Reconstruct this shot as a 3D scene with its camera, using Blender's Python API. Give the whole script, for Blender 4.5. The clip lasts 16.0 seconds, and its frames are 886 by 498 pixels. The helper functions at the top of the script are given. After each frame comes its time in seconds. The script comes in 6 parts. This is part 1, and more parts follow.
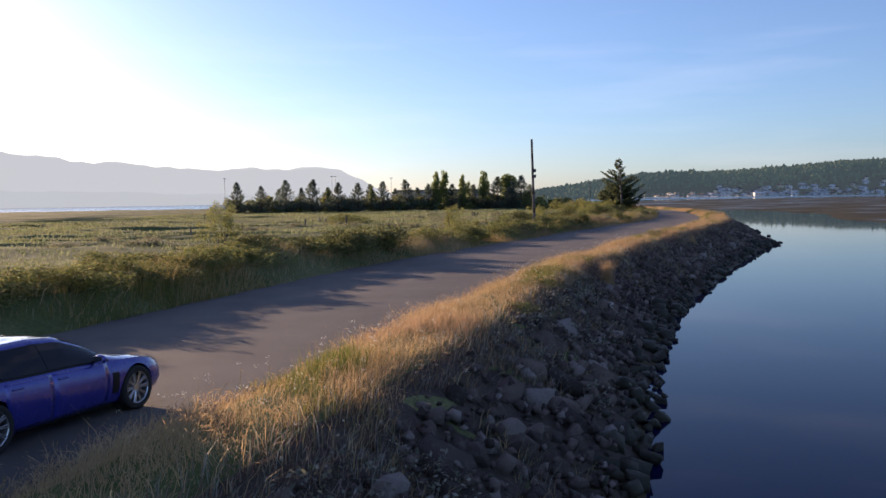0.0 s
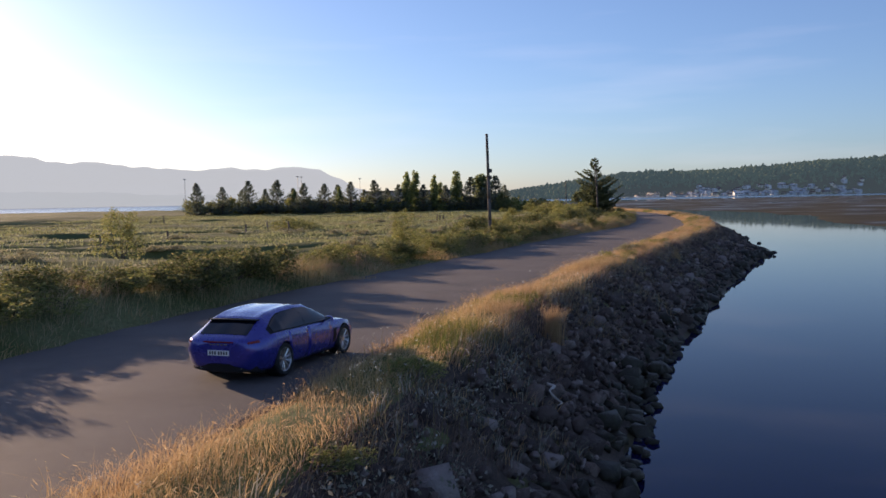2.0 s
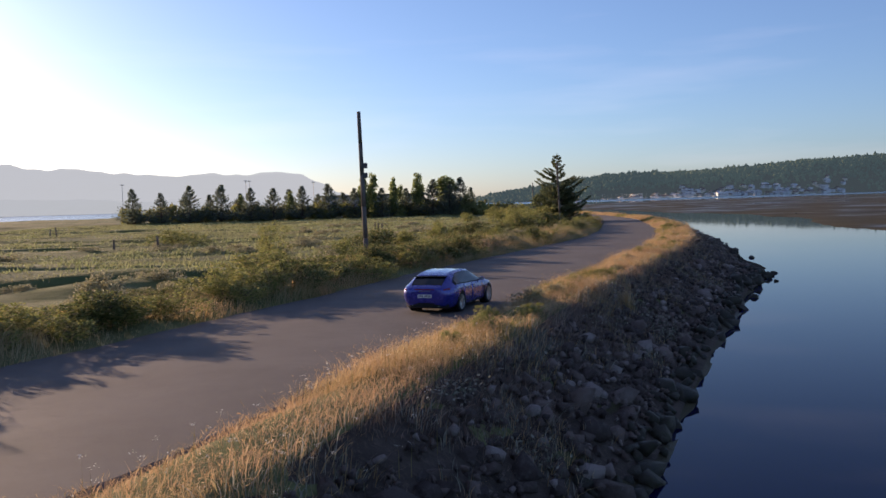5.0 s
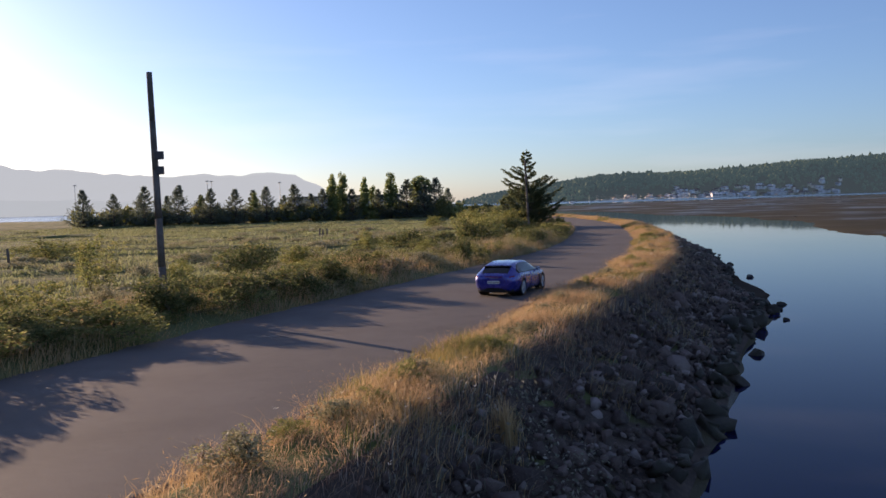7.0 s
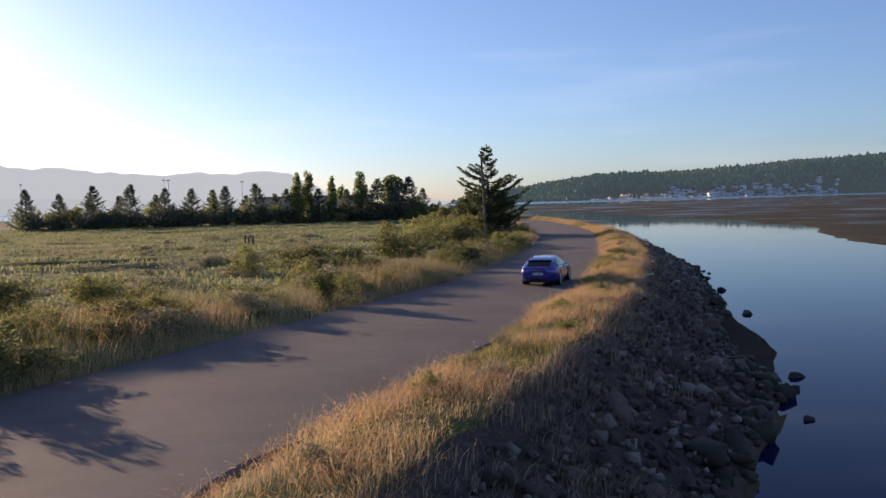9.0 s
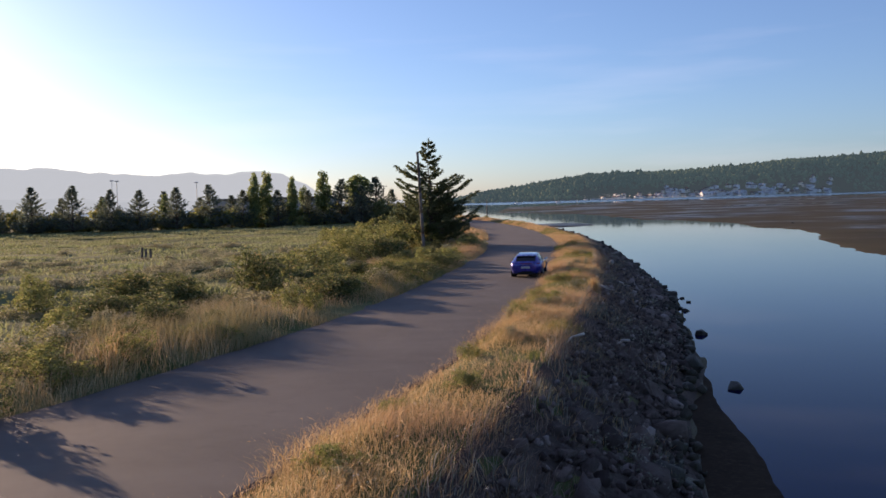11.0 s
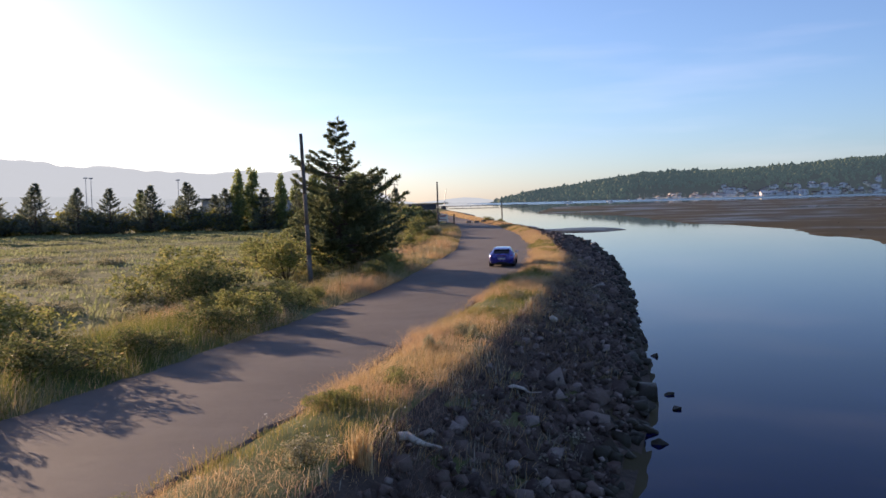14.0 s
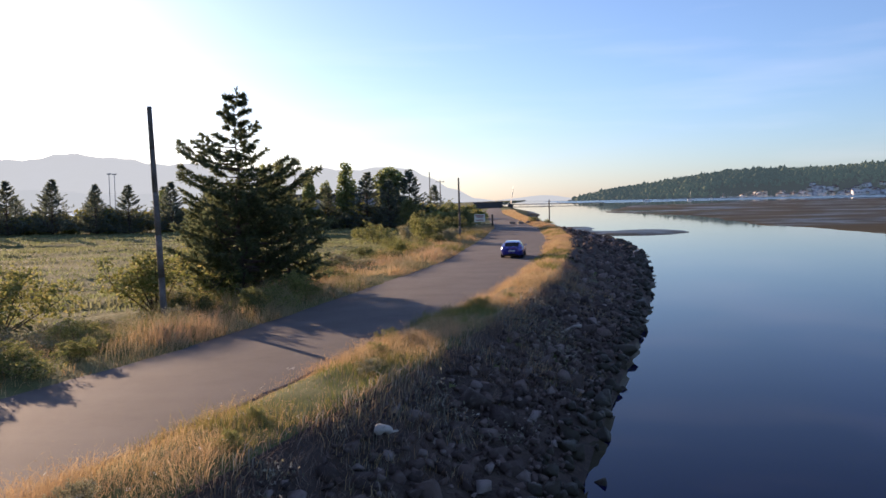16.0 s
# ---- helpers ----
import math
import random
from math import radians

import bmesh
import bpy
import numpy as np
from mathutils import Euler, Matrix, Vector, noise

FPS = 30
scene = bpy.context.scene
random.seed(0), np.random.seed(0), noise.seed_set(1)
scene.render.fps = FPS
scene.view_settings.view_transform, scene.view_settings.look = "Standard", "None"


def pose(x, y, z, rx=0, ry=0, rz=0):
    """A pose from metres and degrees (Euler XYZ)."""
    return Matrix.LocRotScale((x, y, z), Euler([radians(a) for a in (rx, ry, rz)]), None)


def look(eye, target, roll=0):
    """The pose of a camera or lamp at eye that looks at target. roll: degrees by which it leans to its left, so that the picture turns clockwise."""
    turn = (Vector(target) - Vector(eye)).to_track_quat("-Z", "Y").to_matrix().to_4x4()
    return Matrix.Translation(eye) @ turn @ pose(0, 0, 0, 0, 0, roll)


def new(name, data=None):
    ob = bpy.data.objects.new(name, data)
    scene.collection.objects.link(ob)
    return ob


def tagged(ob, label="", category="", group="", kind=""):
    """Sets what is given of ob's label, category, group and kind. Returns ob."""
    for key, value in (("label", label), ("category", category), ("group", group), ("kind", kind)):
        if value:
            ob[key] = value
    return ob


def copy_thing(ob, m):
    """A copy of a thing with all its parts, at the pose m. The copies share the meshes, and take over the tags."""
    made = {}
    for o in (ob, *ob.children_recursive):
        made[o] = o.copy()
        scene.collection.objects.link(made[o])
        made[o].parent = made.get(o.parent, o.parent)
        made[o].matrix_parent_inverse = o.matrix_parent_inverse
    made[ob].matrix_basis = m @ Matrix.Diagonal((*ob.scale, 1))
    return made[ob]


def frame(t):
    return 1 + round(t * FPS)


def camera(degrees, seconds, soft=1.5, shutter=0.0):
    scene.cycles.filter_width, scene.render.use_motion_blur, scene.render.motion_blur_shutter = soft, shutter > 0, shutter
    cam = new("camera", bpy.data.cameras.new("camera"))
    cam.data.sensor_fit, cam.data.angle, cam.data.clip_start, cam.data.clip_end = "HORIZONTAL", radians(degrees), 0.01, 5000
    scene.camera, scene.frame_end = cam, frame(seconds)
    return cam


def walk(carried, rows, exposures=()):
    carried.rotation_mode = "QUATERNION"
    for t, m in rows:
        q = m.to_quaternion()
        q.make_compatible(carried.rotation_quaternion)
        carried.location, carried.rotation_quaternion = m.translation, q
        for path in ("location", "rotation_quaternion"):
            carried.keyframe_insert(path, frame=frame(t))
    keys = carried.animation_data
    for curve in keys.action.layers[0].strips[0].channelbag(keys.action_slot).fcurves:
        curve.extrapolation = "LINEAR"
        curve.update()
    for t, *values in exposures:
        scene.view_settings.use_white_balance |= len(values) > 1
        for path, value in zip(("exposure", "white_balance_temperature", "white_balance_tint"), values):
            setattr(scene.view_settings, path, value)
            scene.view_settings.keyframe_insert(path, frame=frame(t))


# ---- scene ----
cam = camera(52.1, 16.0, 1.55)
PATH = [
    (0, (4.424, 4.792, 3.282), (4.328, 12.780, 2.846), -1),
    (0.5, (5.152, 8.171, 3.382), (5.116, 16.159, 2.946), -0.8),
    (1, (5.964, 11.529, 3.481), (5.972, 19.517, 3.053), -0.8),
    (1.5, (6.794, 14.849, 3.599), (6.830, 22.837, 3.167), -1),
    (2, (7.734, 18.214, 3.680), (7.802, 26.202, 3.240), -1.1),
    (2.5, (8.765, 21.614, 3.640), (8.861, 29.602, 3.208), -1.3),
    (3, (10.018, 25.456, 3.662), (10.142, 33.444, 3.234), -1.5),
    (3.5, (11.230, 29.354, 3.625), (11.374, 37.342, 3.201), -1.5),
    (4, (12.604, 33.523, 3.683), (12.768, 41.511, 3.263), -1.6),
    (6.5, (20.047, 55.193, 3.817), (20.279, 63.181, 3.409), -1.7),
    (7, (21.739, 59.805, 3.900), (21.979, 67.789, 3.492), -1.7),
    (7.5, (23.353, 64.239, 3.986), (23.601, 72.227, 3.570), -1.6),
    (8, (25.109, 68.915, 4.089), (25.369, 76.899, 3.677), -1.6),
    (8.5, (26.834, 73.537, 4.173), (27.094, 81.521, 3.757), -1.6),
    (11, (35.185, 95.268, 4.627), (35.501, 103.248, 4.207), -1.7),
    (11.5, (36.954, 99.674, 4.671), (37.270, 107.658, 4.251), -1.7),
    (12, (38.787, 104.195, 4.755), (39.111, 112.175, 4.331), -1.7),
    (12.5, (40.545, 108.709, 4.760), (40.861, 116.693, 4.336), -1.7),
    (13, (42.412, 113.399, 4.818), (42.604, 121.387, 4.394), -1.6),
    (13.5, (44.258, 118.043, 4.806), (44.278, 126.035, 4.386), -1.6),
    (14, (46.162, 122.715, 4.829), (46.002, 130.703, 4.409), -1.5),
    (14.5, (47.922, 127.220, 4.803), (47.614, 135.200, 4.383), -1.6),
    (15, (49.739, 131.783, 4.821), (49.255, 139.759, 4.405), -1.4),
    (15.5, (51.465, 136.157, 4.798), (50.809, 144.121, 4.378), -1.4),
    (16, (53.339, 140.603, 4.829), (52.483, 148.547, 4.405), -1.3),
]
EXPOSURES = [(0, 0.68, 7180, 23), (1.5, 0.53, 7180, 23), (12.5, 0.55, 7180, 23), (14.2, 0.75, 7180, 23), (16, 0.75, 7180, 23)]
walk(cam, [(t, look(eye, target, roll)) for t, eye, target, roll in PATH], EXPOSURES)

# ---- world, sun, exposure ----
SUN_ELEVATION, SUN_LEFT = 10.0, 42.0        # degrees above the horizon, degrees left of the y axis
sun_way = Vector((-math.sin(radians(SUN_LEFT)) * math.cos(radians(SUN_ELEVATION)),
                  math.cos(radians(SUN_LEFT)) * math.cos(radians(SUN_ELEVATION)), math.sin(radians(SUN_ELEVATION))))
world = bpy.data.worlds.new("sky")
scene.world = world
world.use_nodes = True
wt = world.node_tree
sky = wt.nodes.new("ShaderNodeTexSky")
sky.sky_type = "NISHITA"
sky.sun_disc = False
sky.sun_elevation = radians(SUN_ELEVATION)
sky.sun_rotation = radians(-SUN_LEFT)
sky.altitude = 0.0
sky.air_density, sky.dust_density, sky.ozone_density = 0.85, 0.7, 5.0
wt.nodes["Background"].inputs["Strength"].default_value = 0.13
# thin even haze over the whole sky
veil = wt.nodes.new("ShaderNodeMix")
veil.data_type = "RGBA"
veil.inputs[0].default_value, veil.inputs[7].default_value = 0.06, (4.7, 5.35, 7.7, 1)
wt.links.new(sky.outputs[0], veil.inputs[6])
# faint high streaks of cloud
sky_way = wt.nodes.new("ShaderNodeTexCoord")
sky_map = wt.nodes.new("ShaderNodeMapping")
sky_map.inputs["Scale"].default_value, sky_map.inputs["Rotation"].default_value = (1.6, 1.6, 13.0), (0.0, radians(4), 0.0)
sky_noise = wt.nodes.new("ShaderNodeTexNoise")
sky_noise.inputs["Scale"].default_value, sky_noise.inputs["Detail"].default_value = 1.3, 5.0
sky_ramp = wt.nodes.new("ShaderNodeValToRGB")
sky_ramp.color_ramp.elements[0].position, sky_ramp.color_ramp.elements[1].position = 0.52, 0.78
sky_ramp.color_ramp.elements[1].color = (0.16, 0.16, 0.16, 1)
cirrus = wt.nodes.new("ShaderNodeMix")
cirrus.data_type = "RGBA"
cirrus.inputs[7].default_value = (6.2, 6.3, 7.4, 1)
wt.links.new(sky_way.outputs["Generated"], sky_map.inputs[0])
wt.links.new(sky_map.outputs[0], sky_noise.inputs["Vector"])
wt.links.new(sky_noise.outputs["Fac"], sky_ramp.inputs[0])
wt.links.new(sky_ramp.outputs[0], cirrus.inputs[0])
wt.links.new(veil.outputs[2], cirrus.inputs[6])
wt.links.new(cirrus.outputs[2], wt.nodes["Background"].inputs["Color"])

sun_data = bpy.data.lights.new("sun", "SUN")
sun_data.energy, sun_data.angle, sun_data.color = 5.0, radians(0.6), (1.0, 0.78, 0.55)
sun = new("sun", sun_data)
sun.matrix_world = look(sun_way * 100, (0, 0, 0))


# ---- materials ----
class Mat:
    """A node material: base colours mixed by noise at two scales, bump, optional translucency."""

    def __init__(self, name, rough=0.8, metal=0.0, spec=0.5):
        self.m = bpy.data.materials.new(name)
        self.m.use_nodes = True
        self.t = self.m.node_tree
        self.p = self.t.nodes["Principled BSDF"]
        self.p.inputs["Roughness"].default_value = rough
        self.p.inputs["Metallic"].default_value = metal
        self.p.inputs["Specular IOR Level"].default_value = spec
        self.co = self.t.nodes.new("ShaderNodeNewGeometry").outputs["Position"]

    def node(self, kind, **vals):
        n = self.t.nodes.new(kind)
        for k, v in vals.items():
            n.inputs[k].default_value = v
        return n

    def local(self):
        self.co = self.t.nodes.new("ShaderNodeTexCoord").outputs["Object"]
        return self

    def noise(self, scale, detail=4, rough=0.6, stretch=None):
        n = self.node("ShaderNodeTexNoise", Scale=scale, Detail=detail, Roughness=rough)
        src = self.co
        if stretch:
            mp = self.node("ShaderNodeMapping", Scale=stretch)
            self.t.links.new(src, mp.inputs[0])
            src = mp.outputs[0]
        self.t.links.new(src, n.inputs["Vector"])
        return n.outputs["Fac"]

    def ramp(self, fac, stops):
        r = self.t.nodes.new("ShaderNodeValToRGB")
        while len(r.color_ramp.elements) < len(stops):
            r.color_ramp.elements.new(0.5)
        for e, (p, c) in zip(r.color_ramp.elements, stops):
            e.position, e.color = p, (*c, 1)
        self.t.links.new(fac, r.inputs[0])
        return r.outputs[0]

    def mix(self, fac, a, b, mode="MIX"):
        n = self.t.nodes.new("ShaderNodeMix")
        n.data_type, n.blend_type = "RGBA", mode
        for src, i in ((fac, 0), (a, 6), (b, 7)):
            if isinstance(src, (int, float)):
                n.inputs[i].default_value = src
            elif isinstance(src, tuple):
                n.inputs[i].default_value = (*src, 1)
            else:
                self.t.links.new(src, n.inputs[i])
        return n.outputs[2]

    def maths(self, op, a, b=0.0, clamp=False):
        n = self.t.nodes.new("ShaderNodeMath")
        n.operation, n.use_clamp = op, clamp
        for i, s in enumerate((a, b)):
            if isinstance(s, (int, float)):
                n.inputs[i].default_value = s
            else:
                self.t.links.new(s, n.inputs[i])
        return n.outputs[0]

    def colour(self, c):
        if isinstance(c, tuple):
            self.p.inputs["Base Color"].default_value = (*c, 1)
        else:
            self.t.links.new(c, self.p.inputs["Base Color"])
        return self

    def bump(self, fac, strength=0.4, distance=0.02):
        b = self.node("ShaderNodeBump", Strength=strength, Distance=distance)
        self.t.links.new(fac, b.inputs["Height"])
        self.t.links.new(b.outputs[0], self.p.inputs["Normal"])
        return self

    def island(self):
        return self.t.nodes.new("ShaderNodeNewGeometry").outputs["Random Per Island"]

    def object_random(self):
        return self.t.nodes.new("ShaderNodeObjectInfo").outputs["Random"]

    def leafy(self, colour, share=0.45):
        """Light passes through: a translucent share of the same colour."""
        tr = self.t.nodes.new("ShaderNodeBsdfTranslucent")
        if isinstance(colour, tuple):
            tr.inputs[0].default_value = (*colour, 1)
        else:
            self.t.links.new(colour, tr.inputs[0])
        mx = self.t.nodes.new("ShaderNodeMixShader")
        mx.inputs[0].default_value = share
        self.t.links.new(self.p.outputs[0], mx.inputs[1])
        self.t.links.new(tr.outputs[0], mx.inputs[2])
        self.t.links.new(mx.outputs[0], self.t.nodes["Material Output"].inputs[0])
        return self


def two_scale(name, a, b, c, big, small, rough=0.9, bump=0.4, dist=0.02, spec=0.3, local=False):
    """Colours a to b by coarse noise, flecked with c by fine noise."""
    m = Mat(name, rough, 0, spec)
    if local:
        m.local()
    fine = m.noise(small, 5, 0.7)
    base = m.ramp(m.noise(big), [(0.35, a), (0.65, b)])
    m.colour(m.mix(m.ramp(fine, [(0.5, (0, 0, 0)), (0.68, (1, 1, 1))]), base, c))
    m.bump(fine, bump, dist)
    return m


def foliage(name, stops, share=0.45, rough=0.6, patch=None, spec=0.10):
    """Leaves or blades: a tint for each, from the stops, with a slow change over the place."""
    m = Mat(name, max(rough, 0.65), 0, spec)
    c = m.ramp(m.island(), stops)
    if patch:
        c = m.mix(m.ramp(m.noise(patch[0], 3, 0.6, patch[2] if len(patch) > 2 else None), [(0.42, (0, 0, 0)), (0.6, (1, 1, 1))]), c, patch[1])
    m.colour(c).leafy(c, share)
    return m.m


# asphalt: worn grey with stone chips, tar patches and dust along the edges
M = Mat("asphalt", 0.85, 0, 0.3)
chips = M.noise(140, 3, 0.7)
wear = M.noise(0.35, 5, 0.65)
tone = M.ramp(wear, [(0.3, (0.072, 0.063, 0.060)), (0.7, (0.118, 0.104, 0.097))])
tone = M.mix(M.ramp(chips, [(0.5, (0, 0, 0)), (0.75, (1, 1, 1))]), tone, (0.185, 0.165, 0.15))
tone = M.mix(M.ramp(M.noise(1.6, 6, 0.75), [(0.58, (0, 0, 0)), (0.72, (0.6, 0.6, 0.6))]), tone, (0.060, 0.053, 0.052))
M.colour(tone).bump(chips, 0.5, 0.006)
ASPHALT = M.m

GROUND = Mat("marsh_ground", 0.95, 0, 0.2)
pos = GROUND.t.nodes.new("ShaderNodeSeparateXYZ")
GROUND.t.links.new(GROUND.co, pos.inputs[0])
fine = GROUND.noise(9, 6, 0.7)
field = GROUND.ramp(GROUND.noise(0.06, 5, 0.6, (0.8, 2.4, 1.0)), [(0.30, (0.055, 0.078, 0.026)), (0.44, (0.095, 0.122, 0.042)), (0.56, (0.19, 0.20, 0.095)), (0.68, (0.105, 0.128, 0.048)), (0.8, (0.065, 0.082, 0.030))])
field = GROUND.mix(GROUND.ramp(fine, [(0.45, (0, 0, 0)), (0.7, (1, 1, 1))]), field, (0.075, 0.082, 0.034))
mud = GROUND.ramp(GROUND.noise(0.03, 6, 0.65), [(0.35, (0.040, 0.034, 0.019)), (0.55, (0.080, 0.066, 0.036)), (0.7, (0.056, 0.057, 0.027))])
mud = GROUND.mix(GROUND.ramp(fine, [(0.5, (0, 0, 0)), (0.7, (1, 1, 1))]), mud, (0.074, 0.061, 0.036))
low = GROUND.maths("MULTIPLY_ADD", pos.outputs[2], -2.0)
low.node.inputs[2].default_value = -2.2
low.node.use_clamp = True
GROUND.colour(GROUND.mix(low, field, mud)).bump(fine, 0.6, 0.05)
GROUND.p.inputs["Specular IOR Level"].default_value = 0.08
wet = GROUND.maths("MULTIPLY", low, GROUND.ramp(GROUND.noise(0.022, 6, 0.65), [(0.42, (0.6, 0.6, 0.6)), (0.54, (0.05, 0.05, 0.05))]))
rgh = GROUND.maths("MULTIPLY_ADD", wet, -1.0)
rgh.node.inputs[2].default_value = 0.95
GROUND.t.links.new(rgh, GROUND.p.inputs["Roughness"])
GROUND = GROUND.m

W = Mat("still_water", 0.03, 0, 0.5)
W.p.inputs["IOR"].default_value = 1.138
W.p.inputs["Specular Tint"].default_value = (0.22, 0.43, 1.0, 1)
W.colour(W.ramp(W.noise(0.03, 3), [(0.3, (0.002, 0.003, 0.034)), (0.7, (0.002, 0.005, 0.044))]))
W.bump(W.noise(0.5, 3, 0.5, (1.0, 0.35, 1.0)), 0.018, 0.05)
WATER = W.m
W = Mat("rippled_water", 0.22, 0, 0.5)
W.p.inputs["IOR"].default_value = 1.33
W.colour((0.01, 0.02, 0.03)).bump(W.noise(0.8, 3, 0.5), 0.3, 0.3)
RIPPLED = W.m

STONE = Mat("riprap_stone", 0.9, 0, 0.3).local()
sf = STONE.noise(7, 6, 0.7)
sc = STONE.ramp(STONE.noise(1.6, 4), [(0.3, (0.064, 0.047, 0.041)), (0.55, (0.120, 0.090, 0.078)), (0.75, (0.190, 0.155, 0.138))])
sc = STONE.mix(STONE.object_random(), sc, STONE.mix(0.5, sc, (0.10, 0.066, 0.052)))
sc = STONE.mix(STONE.ramp(sf, [(0.55, (0, 0, 0)), (0.72, (0.5, 0.5, 0.5))]), sc, (0.20, 0.19, 0.17))
STONE.colour(sc).bump(sf, 1.0, 0.10)
STONE = STONE.m
S2 = Mat("riprap_stuff", 0.9, 0, 0.3)
sf = S2.noise(6, 6, 0.7)
sc = S2.ramp(S2.island(), [(0.0, (0.055, 0.039, 0.035)), (0.45, (0.110, 0.079, 0.068)), (0.8, (0.180, 0.130, 0.110)), (1.0, (0.31, 0.26, 0.24))])
sc = S2.mix(S2.ramp(sf, [(0.52, (0, 0, 0)), (0.70, (0.5, 0.5, 0.5))]), sc, (0.18, 0.17, 0.15))
S2.colour(sc).bump(sf, 1.0, 0.10)
STONE_STUFF = S2.m
WEED_STONE = two_scale("wet_weed_stone", (0.020, 0.018, 0.013), (0.045, 0.036, 0.022), (0.030, 0.032, 0.013), 1.2, 8, 0.6, 0.9, 0.05, 0.4).m
EARTH = two_scale("dark_earth", (0.050, 0.036, 0.029), (0.095, 0.070, 0.056), (0.125, 0.095, 0.075), 0.8, 7, 0.95, 1.0, 0.09).m

MUD = two_scale("brown_mud", (0.030, 0.021, 0.015), (0.050, 0.034, 0.023), (0.060, 0.044, 0.030), 0.7, 6, 0.95, 0.5, 0.02, 0.05).m
DRY = foliage("dry_grass", [(0.0, (0.33, 0.21, 0.09)), (0.45, (0.53, 0.37, 0.18)), (0.8, (0.67, 0.51, 0.30)), (1.0, (0.33, 0.30, 0.12))], 0.5, 0.7, (0.22, (0.50, 0.33, 0.20)))
GREEN_GRASS = foliage("green_grass", [(0.0, (0.08, 0.12, 0.025)), (0.6, (0.16, 0.19, 0.05)), (1.0, (0.34, 0.28, 0.10))], 0.45, 0.7, (0.1, (0.30, 0.24, 0.09)))
MARSH_GRASS = foliage("marsh_grass", [(0.0, (0.15, 0.185, 0.075)), (0.5, (0.235, 0.27, 0.125)), (1.0, (0.35, 0.365, 0.20))], 0.5, 0.8, (0.06, (0.27, 0.275, 0.15), (0.35, 2.6, 1.0)))
LEFT_DRY = foliage("brown_dry_grass", [(0.0, (0.27, 0.20, 0.11)), (0.5, (0.42, 0.32, 0.185)), (1.0, (0.56, 0.46, 0.29))], 0.28, 0.8, (0.25, (0.34, 0.29, 0.15)))
SEED_HEAD = foliage("grass_seed_heads", [(0.0, (0.40, 0.25, 0.13)), (0.5, (0.54, 0.38, 0.21)), (1.0, (0.66, 0.52, 0.33))], 0.5, 0.8, (0.35, (0.46, 0.31, 0.17)))
BRAMBLE = foliage("bramble_leaf", [(0.0, (0.080, 0.098, 0.040)), (0.55, (0.145, 0.165, 0.065)), (0.9, (0.25, 0.25, 0.11)), (1.0, (0.36, 0.27, 0.13))], 0.5, 0.6)
SHRUB = foliage("shrub_leaf", [(0.0, (0.15, 0.18, 0.055)), (0.6, (0.27, 0.28, 0.10)), (1.0, (0.42, 0.37, 0.16))], 0.5, 0.55)
PALE_SHRUB = foliage("pale_shrub_leaf", [(0.0, (0.22, 0.22, 0.12)), (1.0, (0.46, 0.42, 0.27))], 0.4, 0.6)
NEEDLE = foliage("fir_needles", [(0.0, (0.075, 0.105, 0.06)), (0.7, (0.14, 0.17, 0.09)), (1.0, (0.22, 0.23, 0.12))], 0.58, 0.6)
SPRUCE = foliage("spruce_needles", [(0.0, (0.11, 0.145, 0.12)), (0.7, (0.185, 0.225, 0.175)), (1.0, (0.27, 0.30, 0.21))], 0.62, 0.6)
POPLAR = foliage("poplar_leaf", [(0.0, (0.16, 0.22, 0.09)), (0.7, (0.29, 0.34, 0.15)), (1.0, (0.40, 0.42, 0.20))], 0.65, 0.5)
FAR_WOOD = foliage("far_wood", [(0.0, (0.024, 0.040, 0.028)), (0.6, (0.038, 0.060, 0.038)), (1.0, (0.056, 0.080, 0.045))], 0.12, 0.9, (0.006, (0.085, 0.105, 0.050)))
# distance haze over these trees is painted in as a weak blue-green emission
far_haze_glow = bpy.data.materials["far_wood"].node_tree.nodes["Principled BSDF"]
far_haze_glow.inputs["Emission Color"].default_value, far_haze_glow.inputs["Emission Strength"].default_value = (0.09, 0.15, 0.18, 1), 0.34
BANK_WEED = foliage("bank_weed", [(0.0, (0.14, 0.145, 0.10)), (0.6, (0.25, 0.245, 0.19)), (1.0, (0.42, 0.40, 0.34))], 0.4, 0.8)
DEAD_STALK = foliage("dead_stalks", [(0.0, (0.15, 0.095, 0.070)), (0.5, (0.25, 0.17, 0.13)), (1.0, (0.38, 0.30, 0.24))], 0.25, 0.85)
FLOWER = foliage("white_umbel", [(0.0, (0.70, 0.68, 0.58)), (1.0, (0.85, 0.84, 0.78))], 0.35, 0.7)
STEM = foliage("flower_stem", [(0.0, (0.20, 0.17, 0.07)), (1.0, (0.30, 0.25, 0.10))], 0.2, 0.7)
BARK = two_scale("bark", (0.055, 0.042, 0.032), (0.12, 0.095, 0.075), (0.16, 0.14, 0.12), 2.0, 18, 0.95, 0.9, 0.03).m
POLE_WOOD = two_scale("grey_pole_wood", (0.10, 0.085, 0.072), (0.19, 0.165, 0.145), (0.06, 0.05, 0.045), 1.5, 26, 0.9, 0.6, 0.01).m
DRIFT = two_scale("bleached_driftwood", (0.42, 0.38, 0.33), (0.55, 0.50, 0.45), (0.3, 0.27, 0.23), 2, 20, 0.9, 0.6, 0.01).m


def plain(name, colour, rough=0.5, metal=0.0, spec=0.5, local=True, vary=0.25, scale=6.0):
    m = Mat(name, rough, metal, spec)
    if local:
        m.local()
    dark = tuple(c * (1 - vary) for c in colour)
    f = m.noise(scale, 5, 0.65)
    m.colour(m.ramp(f, [(0.3, dark), (0.7, colour)]))
    return m


